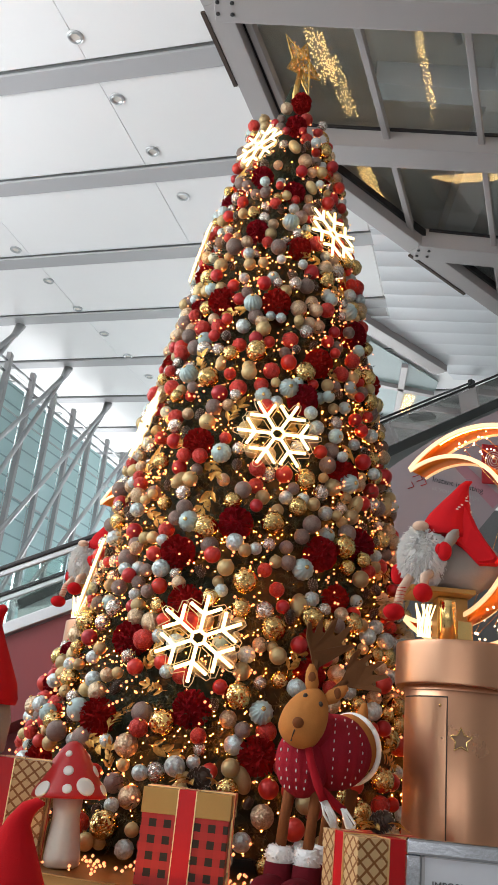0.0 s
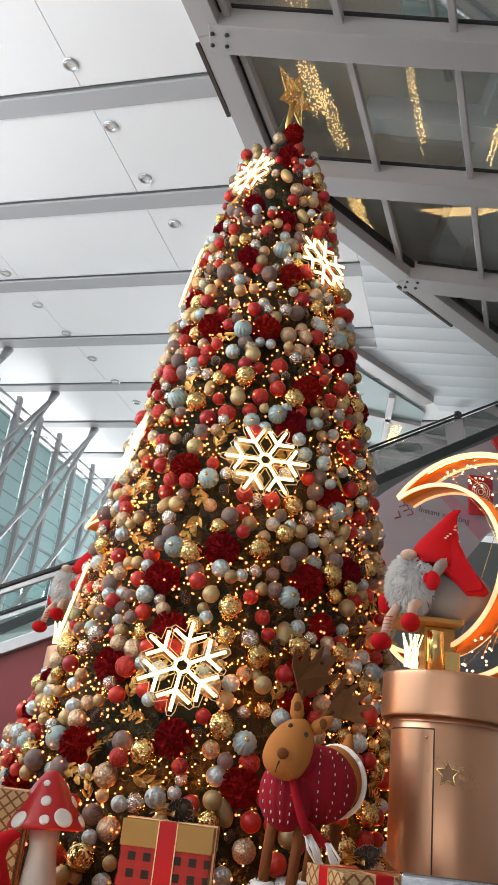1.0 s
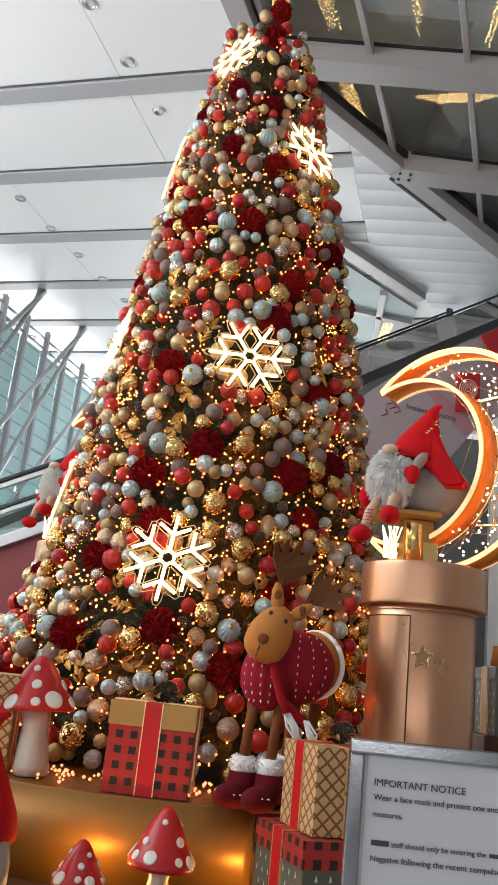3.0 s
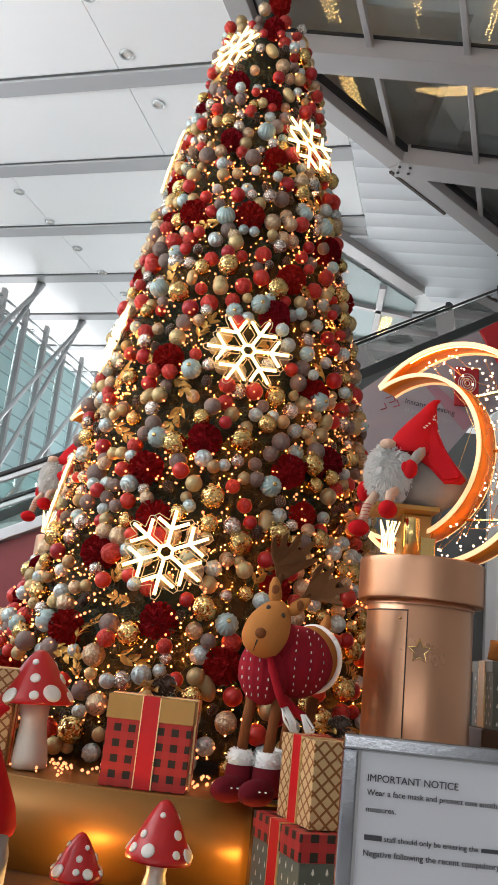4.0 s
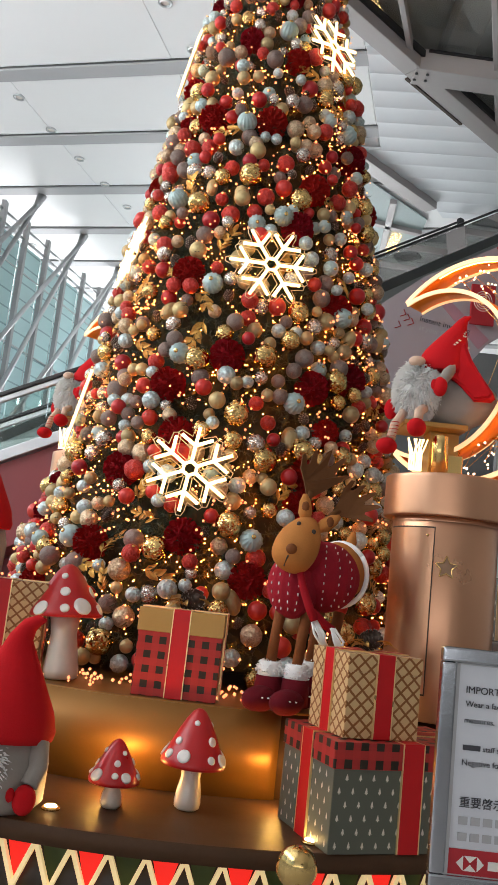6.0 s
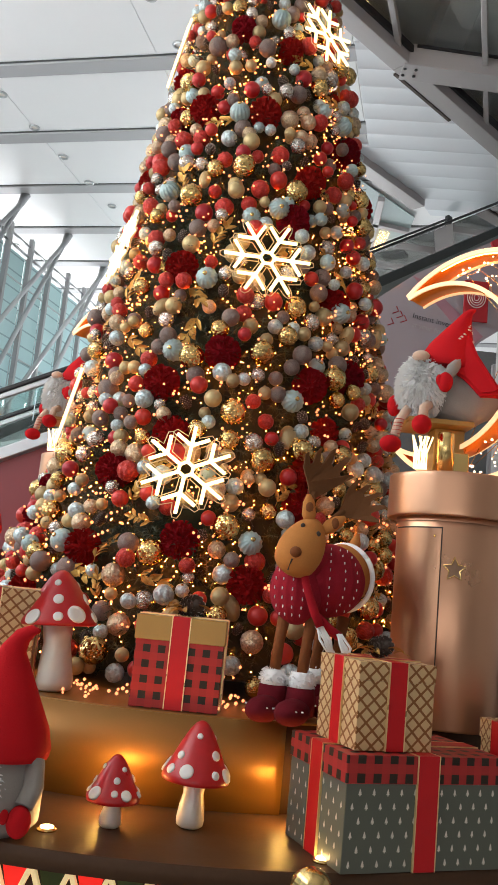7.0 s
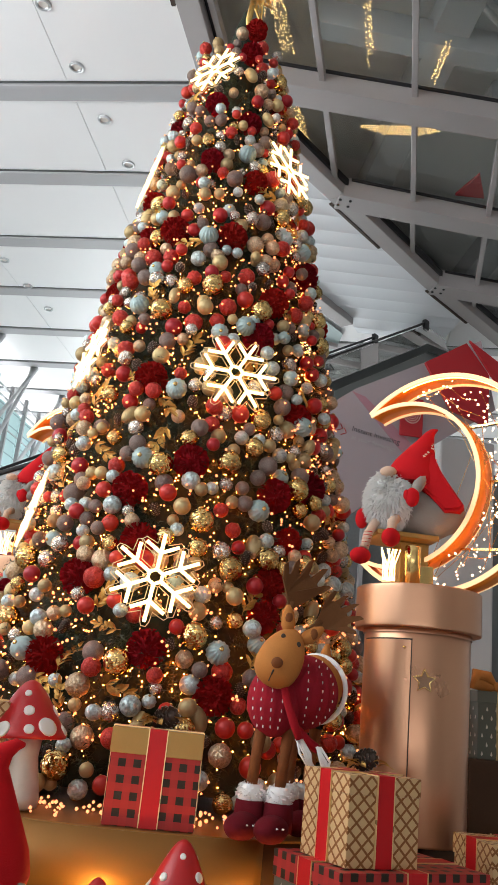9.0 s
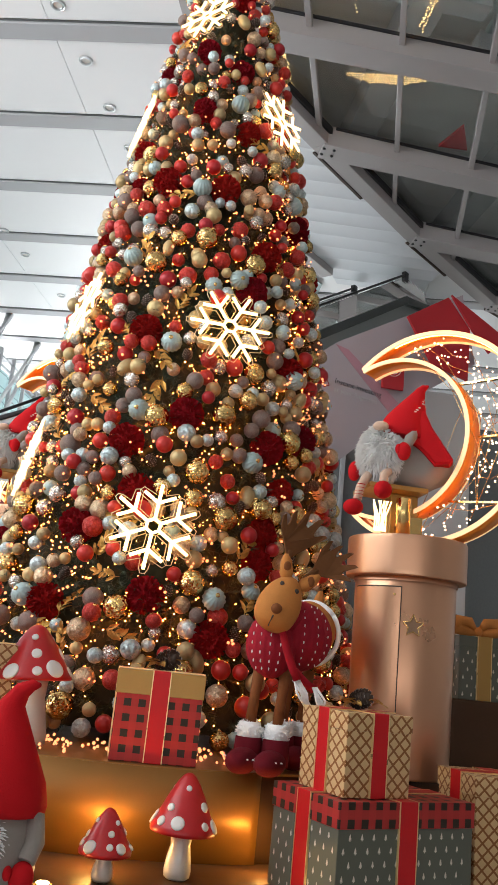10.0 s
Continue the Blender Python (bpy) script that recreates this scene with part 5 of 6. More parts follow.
def sitting_gnome():
    """Bearded cloth doll that sits with hanging legs; the origin lies at the seat."""
    bm = BM()
    # grey body, red cloak hat, beard, nose, mittens, boots
    for v in ball(bm, (0.12, 0.02, 0.13), 0.235, 0.165, 0.155, 0, 26, 16):
        v.co.z += 0.02 * noise.noise(v.co * 9)
    pts = [Vector(p) for p in ((0.03, -0.03, 0.275), (0.035, -0.03, 0.32), (0.05, -0.03, 0.38), (0.08, -0.03, 0.46), (0.108, -0.035, 0.535), (0.13, -0.04, 0.585), (0.15, -0.045, 0.605), (0.178, -0.05, 0.615))]
    tube(bm, pts, [0.172, 0.164, 0.138, 0.097, 0.055, 0.031, 0.020, 0.005], 26, 1)
    # the hat's long back falls over the body as a cape
    cape = prism(bm, [(0.04, 0.27), (0.05, 0.46), (0.115, 0.54), (0.16, 0.45), (0.21, 0.34), (0.275, 0.24), (0.345, 0.145), (0.325, 0.115), (0.235, 0.105), (0.15, 0.19), (0.08, 0.245)], -0.10, 0.17, 1)
    bmesh.ops.transform(bm, matrix=Matrix.Rotation(math.pi / 2, 4, "X"), verts=cape)
    for v in cape:
        v.co.y = (v.co.y + 0.015) * (1 - 0.75 * max(0.0, (v.co.z - 0.25) / 0.30)) - 0.02
    edges = [e for e in {e for v in cape for e in v.link_edges} if abs(e.verts[0].co.y - e.verts[1].co.y) < 0.05]
    for f in bmesh.ops.bevel(bm, geom=edges, offset=0.014, segments=2, affect="EDGES")["faces"]:
        f.material_index = 1
    ball(bm, (-0.10, -0.12, 0.16), 0.118, 0.085, 0.150, 2, 18, 12)
    furry(bm, (-0.10, -0.12, 0.16), 0.118, 0.088, 0.152, 2, 2200, 0.050, 4, 0.75)
    ball(bm, (-0.10, -0.195, 0.315), 0.05, 0.042, 0.030, 3)
    tube(bm, [(0.10, -0.13, 0.30), (0.08, -0.19, 0.24), (0.06, -0.21, 0.20)], [0.04, 0.034, 0.03], 10, 0)
    ball(bm, (0.05, -0.22, 0.165), 0.042, 0.035, 0.055, 1)
    ball(bm, (0.015, -0.23, 0.175), 0.018, 0.018, 0.03, 1)
    ball(bm, (-0.255, -0.10, 0.06), 0.04, 0.035, 0.06, 1)
    tube(bm, [(-0.04, -0.18, 0.05), (-0.06, -0.23, 0.02), (-0.06, -0.24, -0.04)], 0.028, 10, 3)
    ball(bm, (-0.06, -0.27, -0.075), 0.055, 0.075, 0.05, 1)
    tube(bm, [(-0.16, -0.17, 0.03), (-0.20, -0.21, -0.05), (-0.215, -0.22, -0.13)], 0.027, 10, 3)
    for i in range(5):
        ball(bm, (-0.197 - 0.004 * i, -0.21 - 0.002 * i, -0.04 - 0.02 * i), 0.029, 0.029, 0.005, 1, 12, 6)
    ball(bm, (-0.235, -0.23, -0.175), 0.062, 0.07, 0.045, 1)
    r = random.Random(2)
    for i in range(26):   # pale flecks on the hat
        k = r.uniform(0.05, 0.85)
        p = pts[0].lerp(pts[5], k)
        a = r.uniform(-2.9, 0.2)
        rad = 0.162 * (1 - k * 0.95)
        d = Vector((math.cos(a), math.sin(a), 0.25))
        ball(bm, p + d * rad, 0.011, 0.008, 0.006, 4, 8, 6)
    return bm


seat = pose(PX - 0.10, PY - 0.04, 2.480, 0, 0, -22) @ Matrix.Diagonal((0.95, 0.95, 1.02, 1))
gn = solo("gnome_doll", sitting_gnome(), ["felt_grey", "felt_red", "fur", "skin_felt", "print"], "cloth gnome doll in a flecked red hat with white beard", "doll", "gnome dolls", at=seat)

# the same group again beyond the tree
shift = Matrix.Translation((-2.46, 2.25, 0.21))
far_ped = copy_thing(ped, shift @ ped.matrix_world)
for ob in (moon, stand, gn):
    copy_thing(ob, shift @ pose(*ob.matrix_world.translation) @ ob.matrix_world.to_quaternion().to_matrix().to_4x4())
bm = BM()
lathe(bm, [(0.40, -0.21), (0.40, -0.006), (0.39, -0.001)], 48)
part("foot", bm, "gold_panel", far_ped, "round gold foot")


def standing_gnome(height, r):
    """Cloth doll with a tall bent red hat, grey body, beard and mittens, about z = 0."""
    bm = BM()
    lathe(bm, [(r * 0.85, 0.0), (r * 1.02, 0.04), (r * 1.0, height * 0.25), (r * 0.8, height * 0.44)], 28, mat=0)
    pts = [Vector((0, 0, height * k)) for k in (0.36, 0.40, 0.5, 0.64, 0.78, 0.88)] + [Vector((0.03, -0.01, height * 0.95)), Vector((0.07, -0.02, height * 0.985)), Vector((0.10, -0.03, height * 0.99))]
    rad = [r * 1.0, r * 1.02, r * 0.92, r * 0.66, r * 0.40, r * 0.24, r * 0.17, r * 0.11, r * 0.04]
    tube(bm, pts, rad, 26, 1)
    furry(bm, (-0.02, -r * 0.72, height * 0.22), r * 0.5, r * 0.42, height * 0.15, 2, 700, 0.045, 9, 0.5)
    ball(bm, (-0.02, -r * 0.72, height * 0.22), r * 0.5, r * 0.42, height * 0.16, 2)
    ball(bm, (-0.02, -r * 1.12, height * 0.345), r * 0.22, r * 0.2, r * 0.17, 3)
    for s in (-1, 1):
        tube(bm, [(s * r * 0.85, -r * 0.25, height * 0.36), (s * r * 0.98, -r * 0.45, height * 0.25), (s * r * 0.92, -r * 0.62, height * 0.17)], [r * 0.2, r * 0.19, r * 0.17], 12, 0)
        ball(bm, (s * r * 0.90, -r * 0.68, height * 0.10), r * 0.22, r * 0.2, r * 0.28, 1)
        ball(bm, (s * r * 0.66, -r * 0.80, height * 0.12), r * 0.08, r * 0.08, r * 0.13, 1)
    return bm


solo("gnome_doll", standing_gnome(0.78, 0.215), ["felt_grey", "felt_red", "fur", "skin_felt"], "cloth gnome doll in a tall plain red hat on the shelf", "doll", "gnome dolls", at=pose(-0.95, 3.92, 0.442, 0, 3, -6))
solo("gnome_doll", standing_gnome(0.76, 0.235), ["felt_grey", "felt_red", "fur", "skin_felt"], "cloth gnome doll in a tall red hat on a gift box", "doll", "gnome dolls", at=pose(-1.52, 4.72, 1.352, 0, 6, -25))


M["felt_leg"] = paint("russet_felt", (0.20, 0.065, 0.020), 0.85, 0.0, 0.3, 9, 140, 0.5, spec=0.2)


def reindeer():
    """Plush deer in a wine red jumper, boots and scarf, with felt antlers; z = 0 at its soles."""
    bm = BM()
    turn = Matrix.Rotation(radians(-20), 4, "Z")
    # body, chest and rump
    for c0, rx, ry, rz, tn in (((0.06, 0.10, 0.68), 0.185, 0.26, 0.185, turn), ((-0.10, -0.04, 0.62), 0.135, 0.14, 0.17, None)):
        for v in ball(bm, c0, rx, ry, rz, 0, 96, 20, tn):
            d = v.co - Vector(c0)
            v.co = Vector(c0) + d * (1 + 0.016 * math.cos(18 * math.atan2(d.y, d.x)) * (1 - (d.z / rz) ** 2 * 0.9))
    ball(bm, (0.15, 0.22, 0.72), 0.15, 0.18, 0.16, 1, 24, 14, turn)
    # white trim round the rump
    c, ax = Vector((0.155, 0.205, 0.705)), turn @ Vector((0.30, 0.95, 0.05)).normalized()
    s_, u_ = ax.orthogonal().normalized(), ax.cross(ax.orthogonal().normalized())
    tube(bm, [c + (s_ * math.cos(a) + u_ * math.sin(a)) * 0.170 for a in [i * math.pi / 16 for i in range(33)]], 0.013, 8, 2)
    # tail
    tube(bm, [(0.20, 0.30, 0.82), (0.225, 0.33, 0.90), (0.23, 0.32, 0.95)], [0.04, 0.03, 0.012], 10, 1)
    # legs with pale cuffs and boots
    for x, y, k in ((-0.17, -0.06, 0.0), (-0.04, -0.10, 0.0), (0.05, 0.18, 0.02), (0.16, 0.22, 0.02)):
        tube(bm, [(x + 0.02, y + 0.03, 0.50), (x, y, 0.36), (x - 0.01, y, 0.22)], [0.032, 0.026, 0.028], 12, 7)
        tube(bm, [(x - 0.01, y, 0.15), (x - 0.01, y, 0.20), (x - 0.01, y, 0.235)], [0.060, 0.062, 0.052], 14, 2)
        furry(bm, (x - 0.01, y, 0.195), 0.058, 0.058, 0.040, 2, 160, 0.016, int(1000 * x) + 500, 0.5)
        tube(bm, [(x - 0.01, y, 0.04), (x - 0.01, y, 0.10), (x - 0.01, y, 0.165)], [0.07, 0.072, 0.066], 14, 8)
        for v in ball(bm, (x - 0.050, y - 0.085, 0.058), 0.074, 0.135, 0.062, 8, 18, 12, Matrix.Rotation(radians(-28), 4, "Z")):
            v.co.z = max(v.co.z, 0.004)
        for i in range(7):
            a = radians(-188 + i * 20)
            ball(bm, (x - 0.045 + 0.088 * math.cos(a), y - 0.075 + 0.108 * math.sin(a), 0.075), 0.007, 0.007, 0.004, 2, 6, 4)
    # neck and head
    tube(bm, [(-0.07, -0.04, 0.70), (-0.06, -0.10, 0.78), (-0.05, -0.13, 0.84)], [0.10, 0.09, 0.09], 16, 0)
    head = pose(-0.110, -0.190, 0.822, -6, 24, 0)
    skin = list(ball(bm, (0, 0, 0), 0.110, 0.108, 0.150, 1, 32, 24))
    for v in skin:   # full muzzle, narrower brow
        k = 1.0 - 1.15 * v.co.z + 1.6 * max(0.0, -v.co.z - 0.06)
        v.co.x *= k
        v.co.y *= k
        v.co = head @ v.co

    def on_face(x, z):
        """The front of the face at x and z."""
        return min((v.co for v in skin if v.co.y < -0.19), key=lambda q: (q.x - x) ** 2 + (q.z - z) ** 2).copy()
    nose = on_face(-0.146, 0.785)
    ball(bm, nose, 0.028, 0.022, 0.026, 7, 14, 10)
    tube(bm, [on_face(-0.150, 0.76), on_face(-0.160, 0.735), on_face(-0.175, 0.71)], 0.004, 6, 4)
    for x, z in ((-0.115, 0.912), (-0.040, 0.885)):
        ball(bm, on_face(x, z), 0.012, 0.009, 0.013, 4, 10, 8)
    # ears
    for base, tip, w in (((-0.085, -0.18, 0.93), (-0.100, -0.19, 1.075), 0.036), ((-0.025, -0.18, 0.90), (0.085, -0.19, 0.982), 0.036)):
        b, e = Vector(base), Vector(tip)
        tube(bm, [b, b.lerp(e, 0.35), b.lerp(e, 0.75), e], [0.018, w, w * 0.8, 0.010], 12, 1)
        ball(bm, b.lerp(e, 0.55) + Vector((0, -w * 0.75, 0)), w * 0.55, 0.010, w * 0.75, 7, 10, 6)
    # flat felt antlers with fingers
    for m_, k_ in ((pose(-0.075, -0.13, 1.07, 0, 8, 10), 0.92), (pose(0.065, -0.12, 1.0, 0, 48, -5), 0.80)):
        shape = [(-0.016, 0.0), (-0.045, 0.065), (-0.088, 0.135), (-0.098, 0.205), (-0.082, 0.222), (-0.058, 0.165), (-0.045, 0.175), (-0.040, 0.235), (-0.022, 0.262), (-0.008, 0.19), (0.008, 0.185), (0.032, 0.262), (0.055, 0.285), (0.052, 0.195), (0.066, 0.182), (0.112, 0.245), (0.138, 0.25), (0.104, 0.158), (0.112, 0.145), (0.162, 0.165), (0.178, 0.155), (0.112, 0.092), (0.06, 0.04), (0.018, 0.0)]
        vs = prism(bm, shape, -0.007, 0.007, 5)
        for v in vs:   # cupped
            v.co.z += 1.6 * (v.co.x - 0.03) ** 2 + 0.5 * v.co.y ** 2
        bmesh.ops.transform(bm, matrix=m_ @ Matrix.Rotation(math.pi / 2, 4, "X") @ Matrix.Diagonal((k_ * 1.05, k_, 1, 1)), verts=vs)
        tube(bm, [m_ @ Vector((0.0, 0, -0.10)), m_ @ Vector((0, 0, 0.03))], [0.013, 0.018], 8, 5)
    # scarf and fringe
    tube(bm, [(-0.10, -0.20, 0.73), (-0.07, -0.22, 0.62), (-0.03, -0.235, 0.52), (0.0, -0.235, 0.46)], [0.018, 0.020, 0.022, 0.020], 10, 6)
    r = random.Random(6)
    for x0 in (0.0, 0.09):
        for i in range(9):
            x = x0 + r.uniform(-0.02, 0.02)
            tube(bm, [(x, -0.225, 0.46 - x0 * 0.3), (x + 0.03 + r.uniform(-0.015, 0.02), -0.23, 0.40 - x0 * 0.3), (x + 0.05 + r.uniform(-0.015, 0.03), -0.23, 0.335 - x0 * 0.2)], 0.0065, 5, 2)
    tube(bm, [(-0.01, -0.20, 0.50), (0.05, -0.19, 0.45), (0.10, -0.19, 0.42)], 0.022, 8, 6)
    # stitches on the jumper
    for k in range(7):
        lon = radians(-165 + k * 24)
        for j in range(9):
            lat = radians(-50 + j * 13)
            p = Vector((0.186 * math.cos(lon) * math.cos(lat), 0.262 * math.sin(lon) * math.cos(lat), 0.187 * math.sin(lat)))
            p = turn @ p + Vector((0.06, 0.10, 0.68))
            if p.y < 0.16 and p.x > -0.06:
                ball(bm, p, 0.003, 0.003, 0.008, 2, 6, 4)
    for k in range(4):
        for j in range(7):
            a, lat = radians(-150 + k * 22), radians(-45 + j * 15)
            ball(bm, (-0.10 + 0.137 * math.cos(a) * math.cos(lat), -0.04 + 0.142 * math.sin(a) * math.cos(lat), 0.62 + 0.172 * math.sin(lat)), 0.0035, 0.0035, 0.009, 2, 6, 4)
    return bm


solo("reindeer_doll", reindeer(), ["felt_wine", "felt_brown", "fur", "skin_felt", "seam", "felt_dark", "felt_scarf", "felt_leg", "felt_boot_shade"], "plush reindeer doll in a wine red knitted jumper and boots", "doll", at=pose(0.378, 4.56, 0.860))


# ---- toadstools ----
def toadstool(at, height, cap_w, cap_h, stem_r, seed, label):
    t_ = thing("toadstool", label, "mushroom", "toadstools", at)
    R, zc = cap_w / 2, height - cap_h
    bm = BM()
    lathe(bm, [(stem_r * 0.85, 0.0), (stem_r * 1.1, 0.01), (stem_r * 1.16, height * 0.08), (stem_r * 1.05, height * 0.2), (stem_r * 0.85, zc * 0.72), (stem_r * 1.0, zc + 0.01)], 28)
    part("stem", bm, "stem", t_)
    bm = BM()
    prof = [(stem_r * 0.8, zc + 0.012), (R * 0.9, zc - 0.004), (R * 0.985, zc), (R, zc + 0.012), (R * 0.97, zc + 0.03), (R * 0.80, zc + cap_h * 0.30), (R * 0.58, zc + cap_h * 0.58), (R * 0.36, zc + cap_h * 0.82), (R * 0.20, zc + cap_h * 0.95), (R * 0.07, zc + cap_h)]
    lathe(bm, prof, 44)
    cap = part("cap", bm, "cap_red", t_)
    r = random.Random(seed)
    face = prof[4:]
    spots_at = [(0.35, i * 2 * math.pi / 9, (0.24, 0.13)[i % 2]) for i in range(9)] + [(1.5, 0.5 + i * 2 * math.pi / 4, 0.14) for i in range(4)] + [(2.7, i * 2 * math.pi / 3, 0.09) for i in range(3)]
    for k, a, size in spots_at:
        k, a, size = k + r.uniform(-0.2, 0.2), a + r.uniform(-0.15, 0.15), R * size * r.uniform(0.85, 1.15)
        j = int(k)
        (r0, z0), (r1, z1) = face[j], face[j + 1]
        f = k - j
        rr, zz = r0 + (r1 - r0) * f, z0 + (z1 - z0) * f
        n = Vector((z1 - z0, 0, r0 - r1)).normalized()
        q = (Matrix.Rotation(a, 4, "Z") @ n.to_4d()).to_3d()
        bm = BM()
        m_ = Matrix.Translation((rr * math.cos(a), rr * math.sin(a), zz)) @ q.to_track_quat("Z", "Y").to_matrix().to_4x4()
        lathe(bm, [(size, -0.006), (size, 0.002), (size * 0.93, 0.005), (size * 0.5, 0.007)], 20, m_)
        part("spot", bm, "cap_white", cap)
    return t_


toadstool(pose(-0.13, 4.16, 0.442, 0, 2, 20), 0.435, 0.295, 0.245, 0.052, 1, "red toadstool with white spots on the dark shelf")
toadstool(pose(-0.455, 4.05, 0.442, 0, 1, 70), 0.285, 0.225, 0.18, 0.040, 2, "small red toadstool with white spots on the dark shelf")
toadstool(pose(-0.885, 4.76, 0.860, 0, 4, 150), 0.60, 0.39, 0.275, 0.080, 3, "large red toadstool with white spots beside the tree")


# ---- gifts ----
def gift(at, W, D, H, lid, body, top, label, ribbon="ribbon", rw=0.075, rx=0.5, overlap=0.006):
    """A wrapped box with a lid; the origin is its front corner on the floor, x along the front."""
    g = thing("gift_box", label, "gift box", "gifts", at)
    bm = BM()
    box(bm, 0, W, 0, D, 0, H - lid * 0.5, 0.003)
    outline(bm)
    square_uv(bm)
    part("box_body", bm, body, g)
    bm = BM()
    o = overlap
    box(bm, -o, W + o, -o, D + o, H - lid, H, 0.003)
    outline(bm)
    square_uv(bm)
    ld = part("lid", bm, top, g)
    c = W * rx
    e = o + 0.003
    for nm, x0, x1, y0, y1, z0, z1 in (("ribbon", c - rw / 2, c + rw / 2, -e, D + e, 0.0, H + 0.003), ("ribbon", -e, W + e, D / 2 - rw / 2, D / 2 + rw / 2, 0.0, H + 0.0045)):
        bm = BM()
        box(bm, x0, x1, y0, y1, z0, z1, 0.0015)
        rb = part(nm, bm, ribbon, g)
        for s in (0, 1):
            bm = BM()
            if nm == "ribbon" and x1 - x0 < W * 0.6:
                xx = (x0, x1)[s]
                box(bm, xx - 0.0025, xx + 0.0025, y0 - 0.001, y1 + 0.001, z0, z1 + 0.0008)
            else:
                yy = (y0, y1)[s]
                box(bm, x0 - 0.001, x1 + 0.001, yy - 0.0025, yy + 0.0025, z0, z1 + 0.0008)
            part("ribbon_edge", bm, "gold_edge", rb)
    return g


def fir_prints(g, W, D, z1):
    """Little pale fir trees printed on the two seen sides."""
    bm = BM()

    def fir(o, u):
        n = Vector((-u.y, u.x, 0)) * -1
        for s0, s1, w in ((-0.010, 0.002, 0.0085), (-0.004, 0.008, 0.0068), (0.002, 0.013, 0.0048)):
            bm.faces.new([bm.verts.new(o + u * x + Vector((0, 0, z))) for x, z in ((-w, s0), (w, s0), (0, s1))])
        bm.faces.new([bm.verts.new(o + u * x + Vector((0, 0, z))) for x, z in ((-0.0025, -0.015), (0.0025, -0.015), (0.0025, -0.010), (-0.0025, -0.010))])

    for row in range(int(z1 / 0.052)):
        z = 0.035 + row * 0.052
        for c in range(int(W / 0.062)):
            x = 0.03 + c * 0.062 + (row % 2) * 0.031
            if x < W - 0.015:
                fir(Vector((x, -0.0012, z)), Vector((1, 0, 0)))
        for c in range(int(D / 0.062)):
            y = 0.03 + c * 0.062 + (row % 2) * 0.031
            if y < D - 0.015:
                fir(Vector((-0.0012, y, z)), Vector((0, -1, 0)))
    tagged(part("fir_print", bm, "print", g, "rows of small pale fir trees"), kind="stuff")


def cone_trim(place, s, label):
    t_ = thing("gift_topper", label, "gift topper", at=pose(*place))
    for i, (x, y, z, k) in enumerate(((0.0, 0, 0.045, 0.042),)):
        ob = new("cone", CONE)
        ob.parent = t_
        ob.matrix_basis = pose(x, y, z, 70, 20, 30) @ Matrix.Diagonal((k * s, k * s, k * s, 1))
    for i, (x, y, rz) in enumerate(((-0.055, 0.0, 30), (0.055, -0.01, 150), (0.0, 0.04, 250))):
        ob = new("leaf", LEAF)
        ob.parent = t_
        ob.matrix_basis = pose(x, y, 0.02, 20, 0, rz) @ Matrix.Diagonal((0.055 * s, 0.055 * s, 0.055 * s, 1))
    return t_


b2 = gift(pose(0.455, 3.72, 0.4425, 0, 0, 20), 0.74, 0.50, 0.43, 0.105, "green_paper", "plaid", "green gift box with fir print and red plaid lid", rw=0.10, rx=0.49)
fir_prints(b2, 0.74, 0.50, 0.33)
gift(pose(0.49, 3.80, 0.8755, 0, 0, 20), 0.355, 0.34, 0.345, 0.075, "lattice", "lattice", "tan lattice paper gift box with dark red ribbon", rw=0.085, rx=0.5, overlap=0.004)
cone_trim((0.60, 4.00, 1.226), 1.5, "pine cone and gold leaf topper on a gift box")
gift(pose(-0.48, 4.50, 0.8605, 0, 0, -3), 0.425, 0.34, 0.43, 0.115, "plaid", "gold_paper", "red plaid gift box with gold lid and red ribbon", rw=0.088, rx=0.50)
cone_trim((-0.24, 4.66, 1.296), 1.9, "gold leaf and pine cone topper on a gift box")
gift(pose(-1.52, 4.62, 0.8605, 0, 0, 8), 0.52, 0.40, 0.485, 0.10, "lattice", "lattice", "tan lattice gift box with red ribbon beside the tree", rw=0.09, rx=0.56)
gift(pose(1.26, 4.18, 0.4425, 0, 0, 6), 0.62, 0.36, 0.52, 0.09, "lattice", "lattice", "tan lattice gift box with bright red ribbon on the shelf", rw=0.10, rx=0.40)
bm = BM()
box(bm, 1.62, 2.35, 5.35, 5.9, 0.4425, 1.28, 0.01)
solo("display_block", bm, "wood", "dark brown display block on the shelf", "display block")
g4 = gift(pose(1.70, 5.42, 1.2805, 0, 0, 4), 0.42, 0.36, 0.40, 0.07, "green_paper", "green_paper", "dark green gift box with cream ribbon and orange bow", ribbon="gold_paper", rw=0.10, rx=0.42)
fir_prints(g4, 0.42, 0.36, 0.33)
bow = thing("ribbon_bow", "orange gold ribbon bow on a gift box", "bow", at=pose(1.88, 5.55, 1.688))
for s in (-1, 1):
    bm = BM()
    tube(bm, [(0, 0, 0.02), (s * 0.06, 0, 0.09), (s * 0.14, 0, 0.09), (s * 0.15, 0, 0.04), (s * 0.06, 0, 0.02), (0, 0, 0.02)], [0.012, 0.035, 0.045, 0.045, 0.03, 0.012], 12)
    part("loop", bm, "felt_brown", bow)
bm = BM()
ball(bm, (0, -0.01, 0.03), 0.03)
part("knot", bm, "felt_brown", bow)

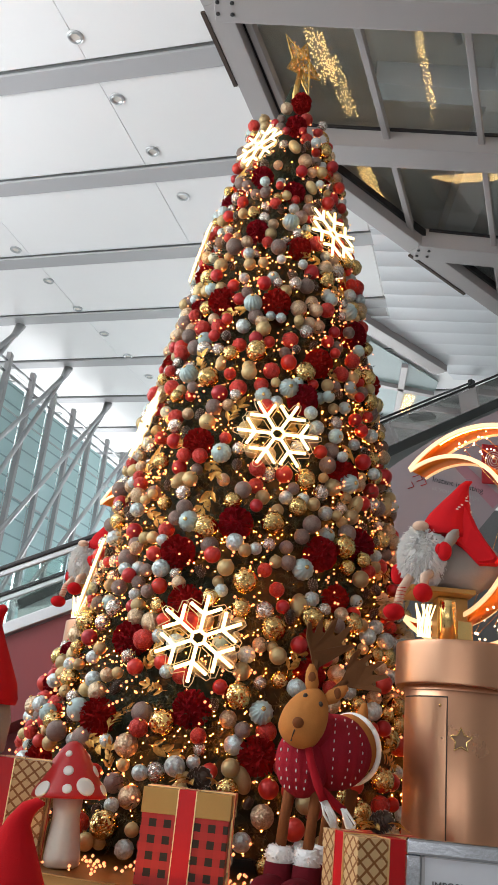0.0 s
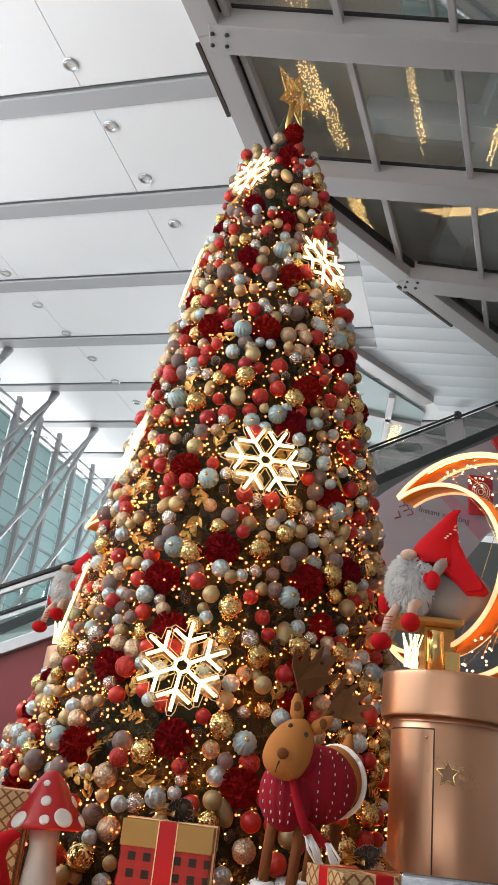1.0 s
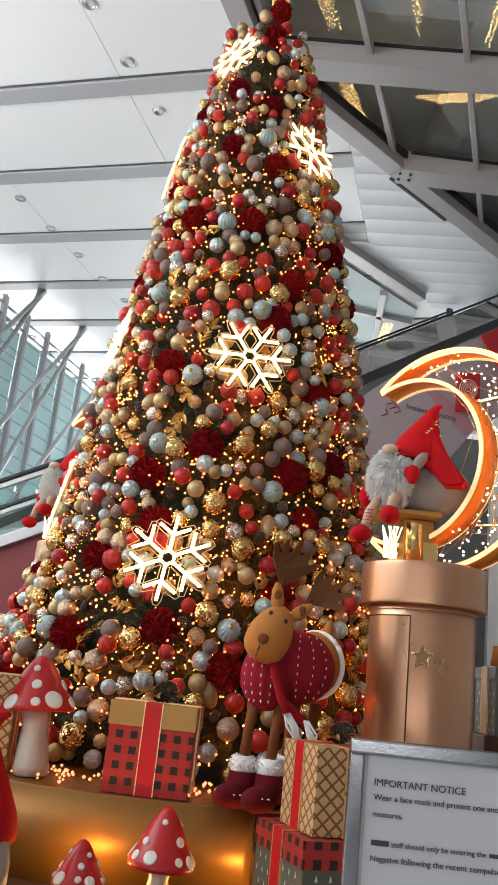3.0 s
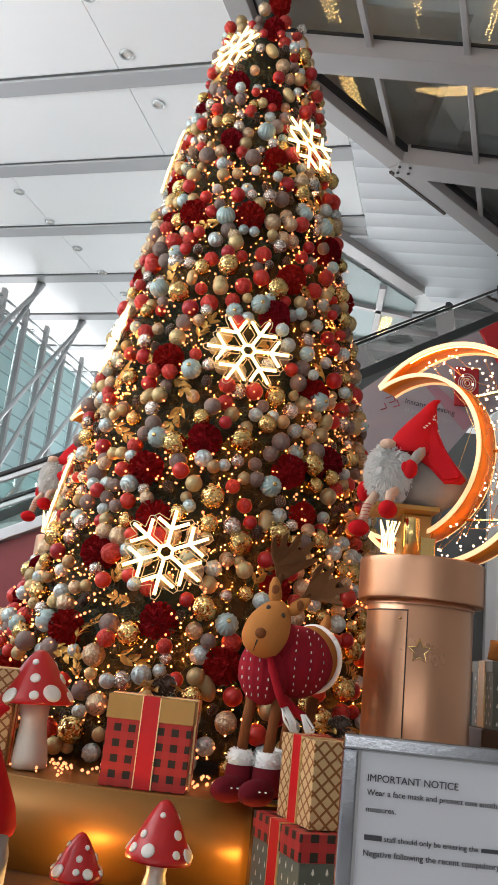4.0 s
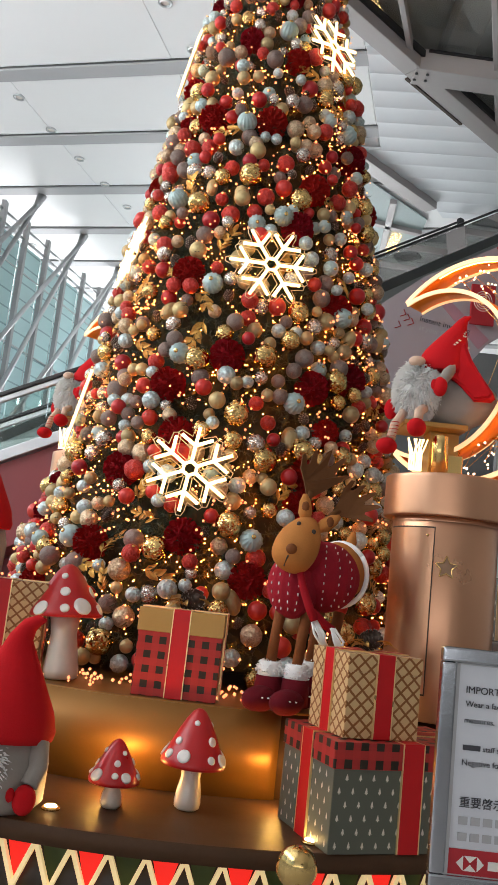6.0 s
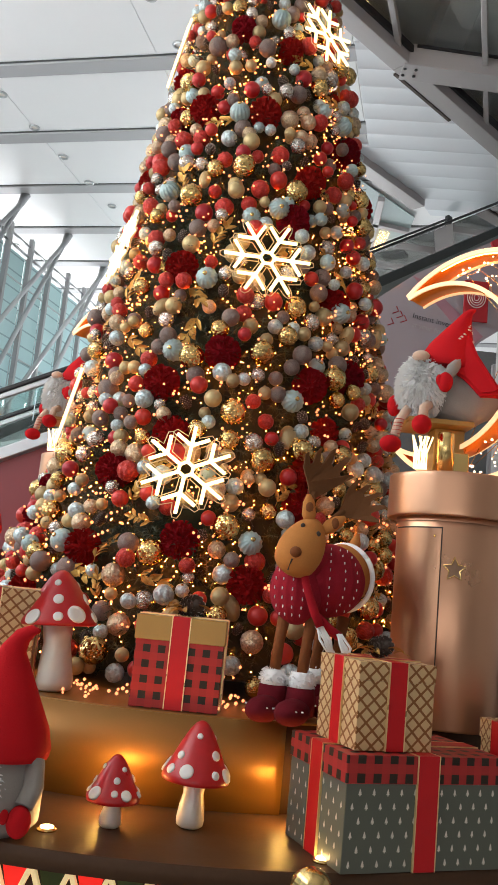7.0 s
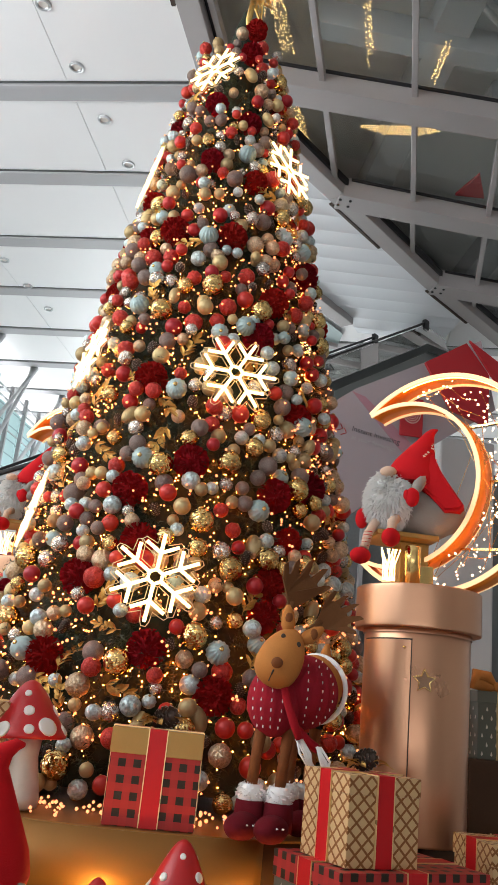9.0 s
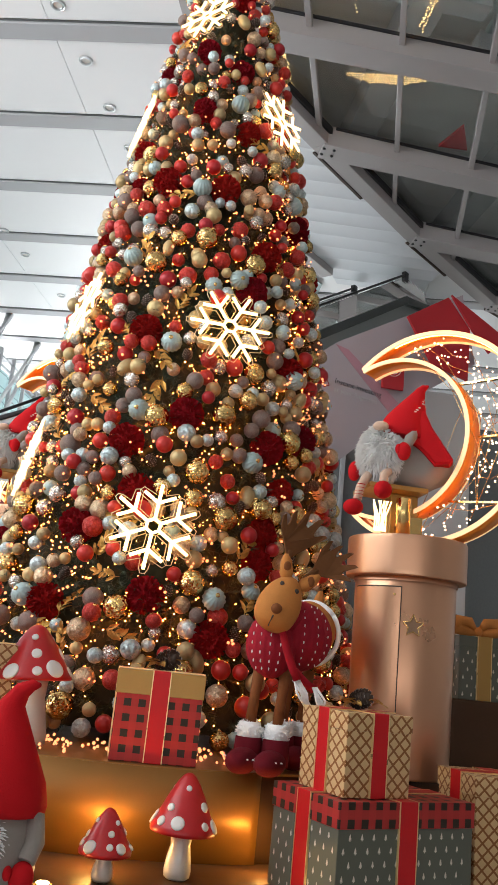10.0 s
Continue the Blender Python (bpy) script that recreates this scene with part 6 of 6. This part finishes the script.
# ---- mirror ball finial in front of the stage ----
fin = thing("ball_finial", "mirror gold ball finial on a slim post", "finial", at=pose(0.31, 3.42, 0))
bm = BM()
ball(bm, (0, 0, 0.475), 0.075, u=32, v=20)
part("ball", bm, "b_gold", fin)
bm = BM()
lathe(bm, [(0.06, 0), (0.06, 0.015), (0.015, 0.02), (0.015, 0.40), (0.03, 0.405)], 20)
part("post", bm, "brass", fin)

# ---- notice stand ----
nst = thing("notice_stand", "chrome framed notice on a floor stand", "notice stand", at=pose(0.32, 1.60, 0, 0, 0, 0))
SW, S0, S1, FW = 0.47, 1.020, 1.388, 0.024
bm = BM()
box(bm, 0.004, SW - 0.004, 0.004, 0.018, S0 + 0.004, S1 - 0.004)
part("back_plate", bm, "black", nst)
bm = BM()
box(bm, FW - 0.004, SW - FW + 0.004, -0.001, 0.004, S0 + FW - 0.004, S1 - FW + 0.004)
sheet = part("sheet", bm, "paper", nst, "white printed notice sheet")
for x0, x1, z0, z1 in ((0, SW, S1 - FW, S1), (0, SW, S0, S0 + FW), (0, FW, S0 + FW, S1 - FW), (SW - FW, SW, S0 + FW, S1 - FW)):
    bm = BM()
    box(bm, x0, x1, -0.010, 0.014, z0, z1, 0.004)
    part("frame_bar", bm, "chrome", nst)
    bm = BM()
    horizontal = x1 - x0 > z1 - z0
    if horizontal:
        zz = z0 + 0.002 if z0 > 1.2 else z1 - 0.002
        box(bm, x0 + FW, x1 - FW, -0.006, 0.0, zz - 0.004, zz + 0.003)
    else:
        xx = x1 + 0.001 if x0 < 0.1 else x0 - 0.001
        box(bm, xx - 0.003, xx + 0.004, -0.006, 0.0, z0, z1)
    part("inner_lip", bm, "beam", nst)
bm = BM()
lathe(bm, [(0.16, 0), (0.16, 0.012), (0.02, 0.02), (0.016, 0.03), (0.016, S0)], 28, Matrix.Translation((SW / 2, 0.03, 0)))
part("pole", bm, "chrome", nst)


def line(text, x, z, width, material="ink"):
    ob = letters("lettering", text, 0.02, Matrix.Identity(4), material, sheet, "dark grey lettering")
    xs = [v.co.x for v in ob.data.vertices]
    s = width / (max(xs) - min(xs))
    ob.matrix_basis = pose(x - min(xs) * s, -0.0025, z, 90, 0, 0) @ Matrix.Diagonal((s, s, 1, 1))


def block(x, z, w, h, material="ink", y=-0.0025):
    bm = BM()
    box(bm, x, x + w, y - 0.0005, y + 0.0008, z, z + h)
    part("printed_bar", bm, material, sheet)


line("IMPORTANT NOTICE", 0.042, 1.318, 0.147)
line("Wear a face mask and protect one another", 0.042, 1.297, 0.222)
block(0.270, 1.297, 0.15, 0.006)
line("measures.", 0.042, 1.272, 0.048)
block(0.042, 1.230, 0.028, 0.008)
line("staff should only be entering the", 0.074, 1.230, 0.150)
block(0.229, 1.230, 0.19, 0.006)
line("Negative following the recent compulsory", 0.042, 1.207, 0.217)
block(0.264, 1.207, 0.16, 0.006)
line("重要啓示", 0.042, 1.145, 0.070)
for z, n in ((1.118, 19), (1.094, 18)):
    for i in range(n):
        block(0.042 + i * 0.0195, z, 0.0145, 0.012, "beam")
bm = BM()
box(bm, FW, SW - FW, -0.0034, -0.0012, S0 + FW - 0.002, S0 + FW + 0.038)
part("footer", bm, "sign_red", sheet, "red printed footer")
bm = BM()   # plain emblem of pale triangles, and a plain bar
for pts in (((0, 0.011), (0.011, 0.022), (0.011, 0.0)), ((0.044, 0.011), (0.033, 0.0), (0.033, 0.022)), ((0.012, 0.022), (0.032, 0.022), (0.022, 0.012)), ((0.012, 0.0), (0.022, 0.010), (0.032, 0.0))):
    vs = prism(bm, pts, 0, 0.0005)
    bmesh.ops.transform(bm, matrix=pose(0.042, -0.0036, S0 + FW + 0.007, 90), verts=vs)
part("emblem", bm, "cap_white", sheet)
block(0.092, S0 + FW + 0.011, 0.04, 0.013, "cap_white", -0.0042)
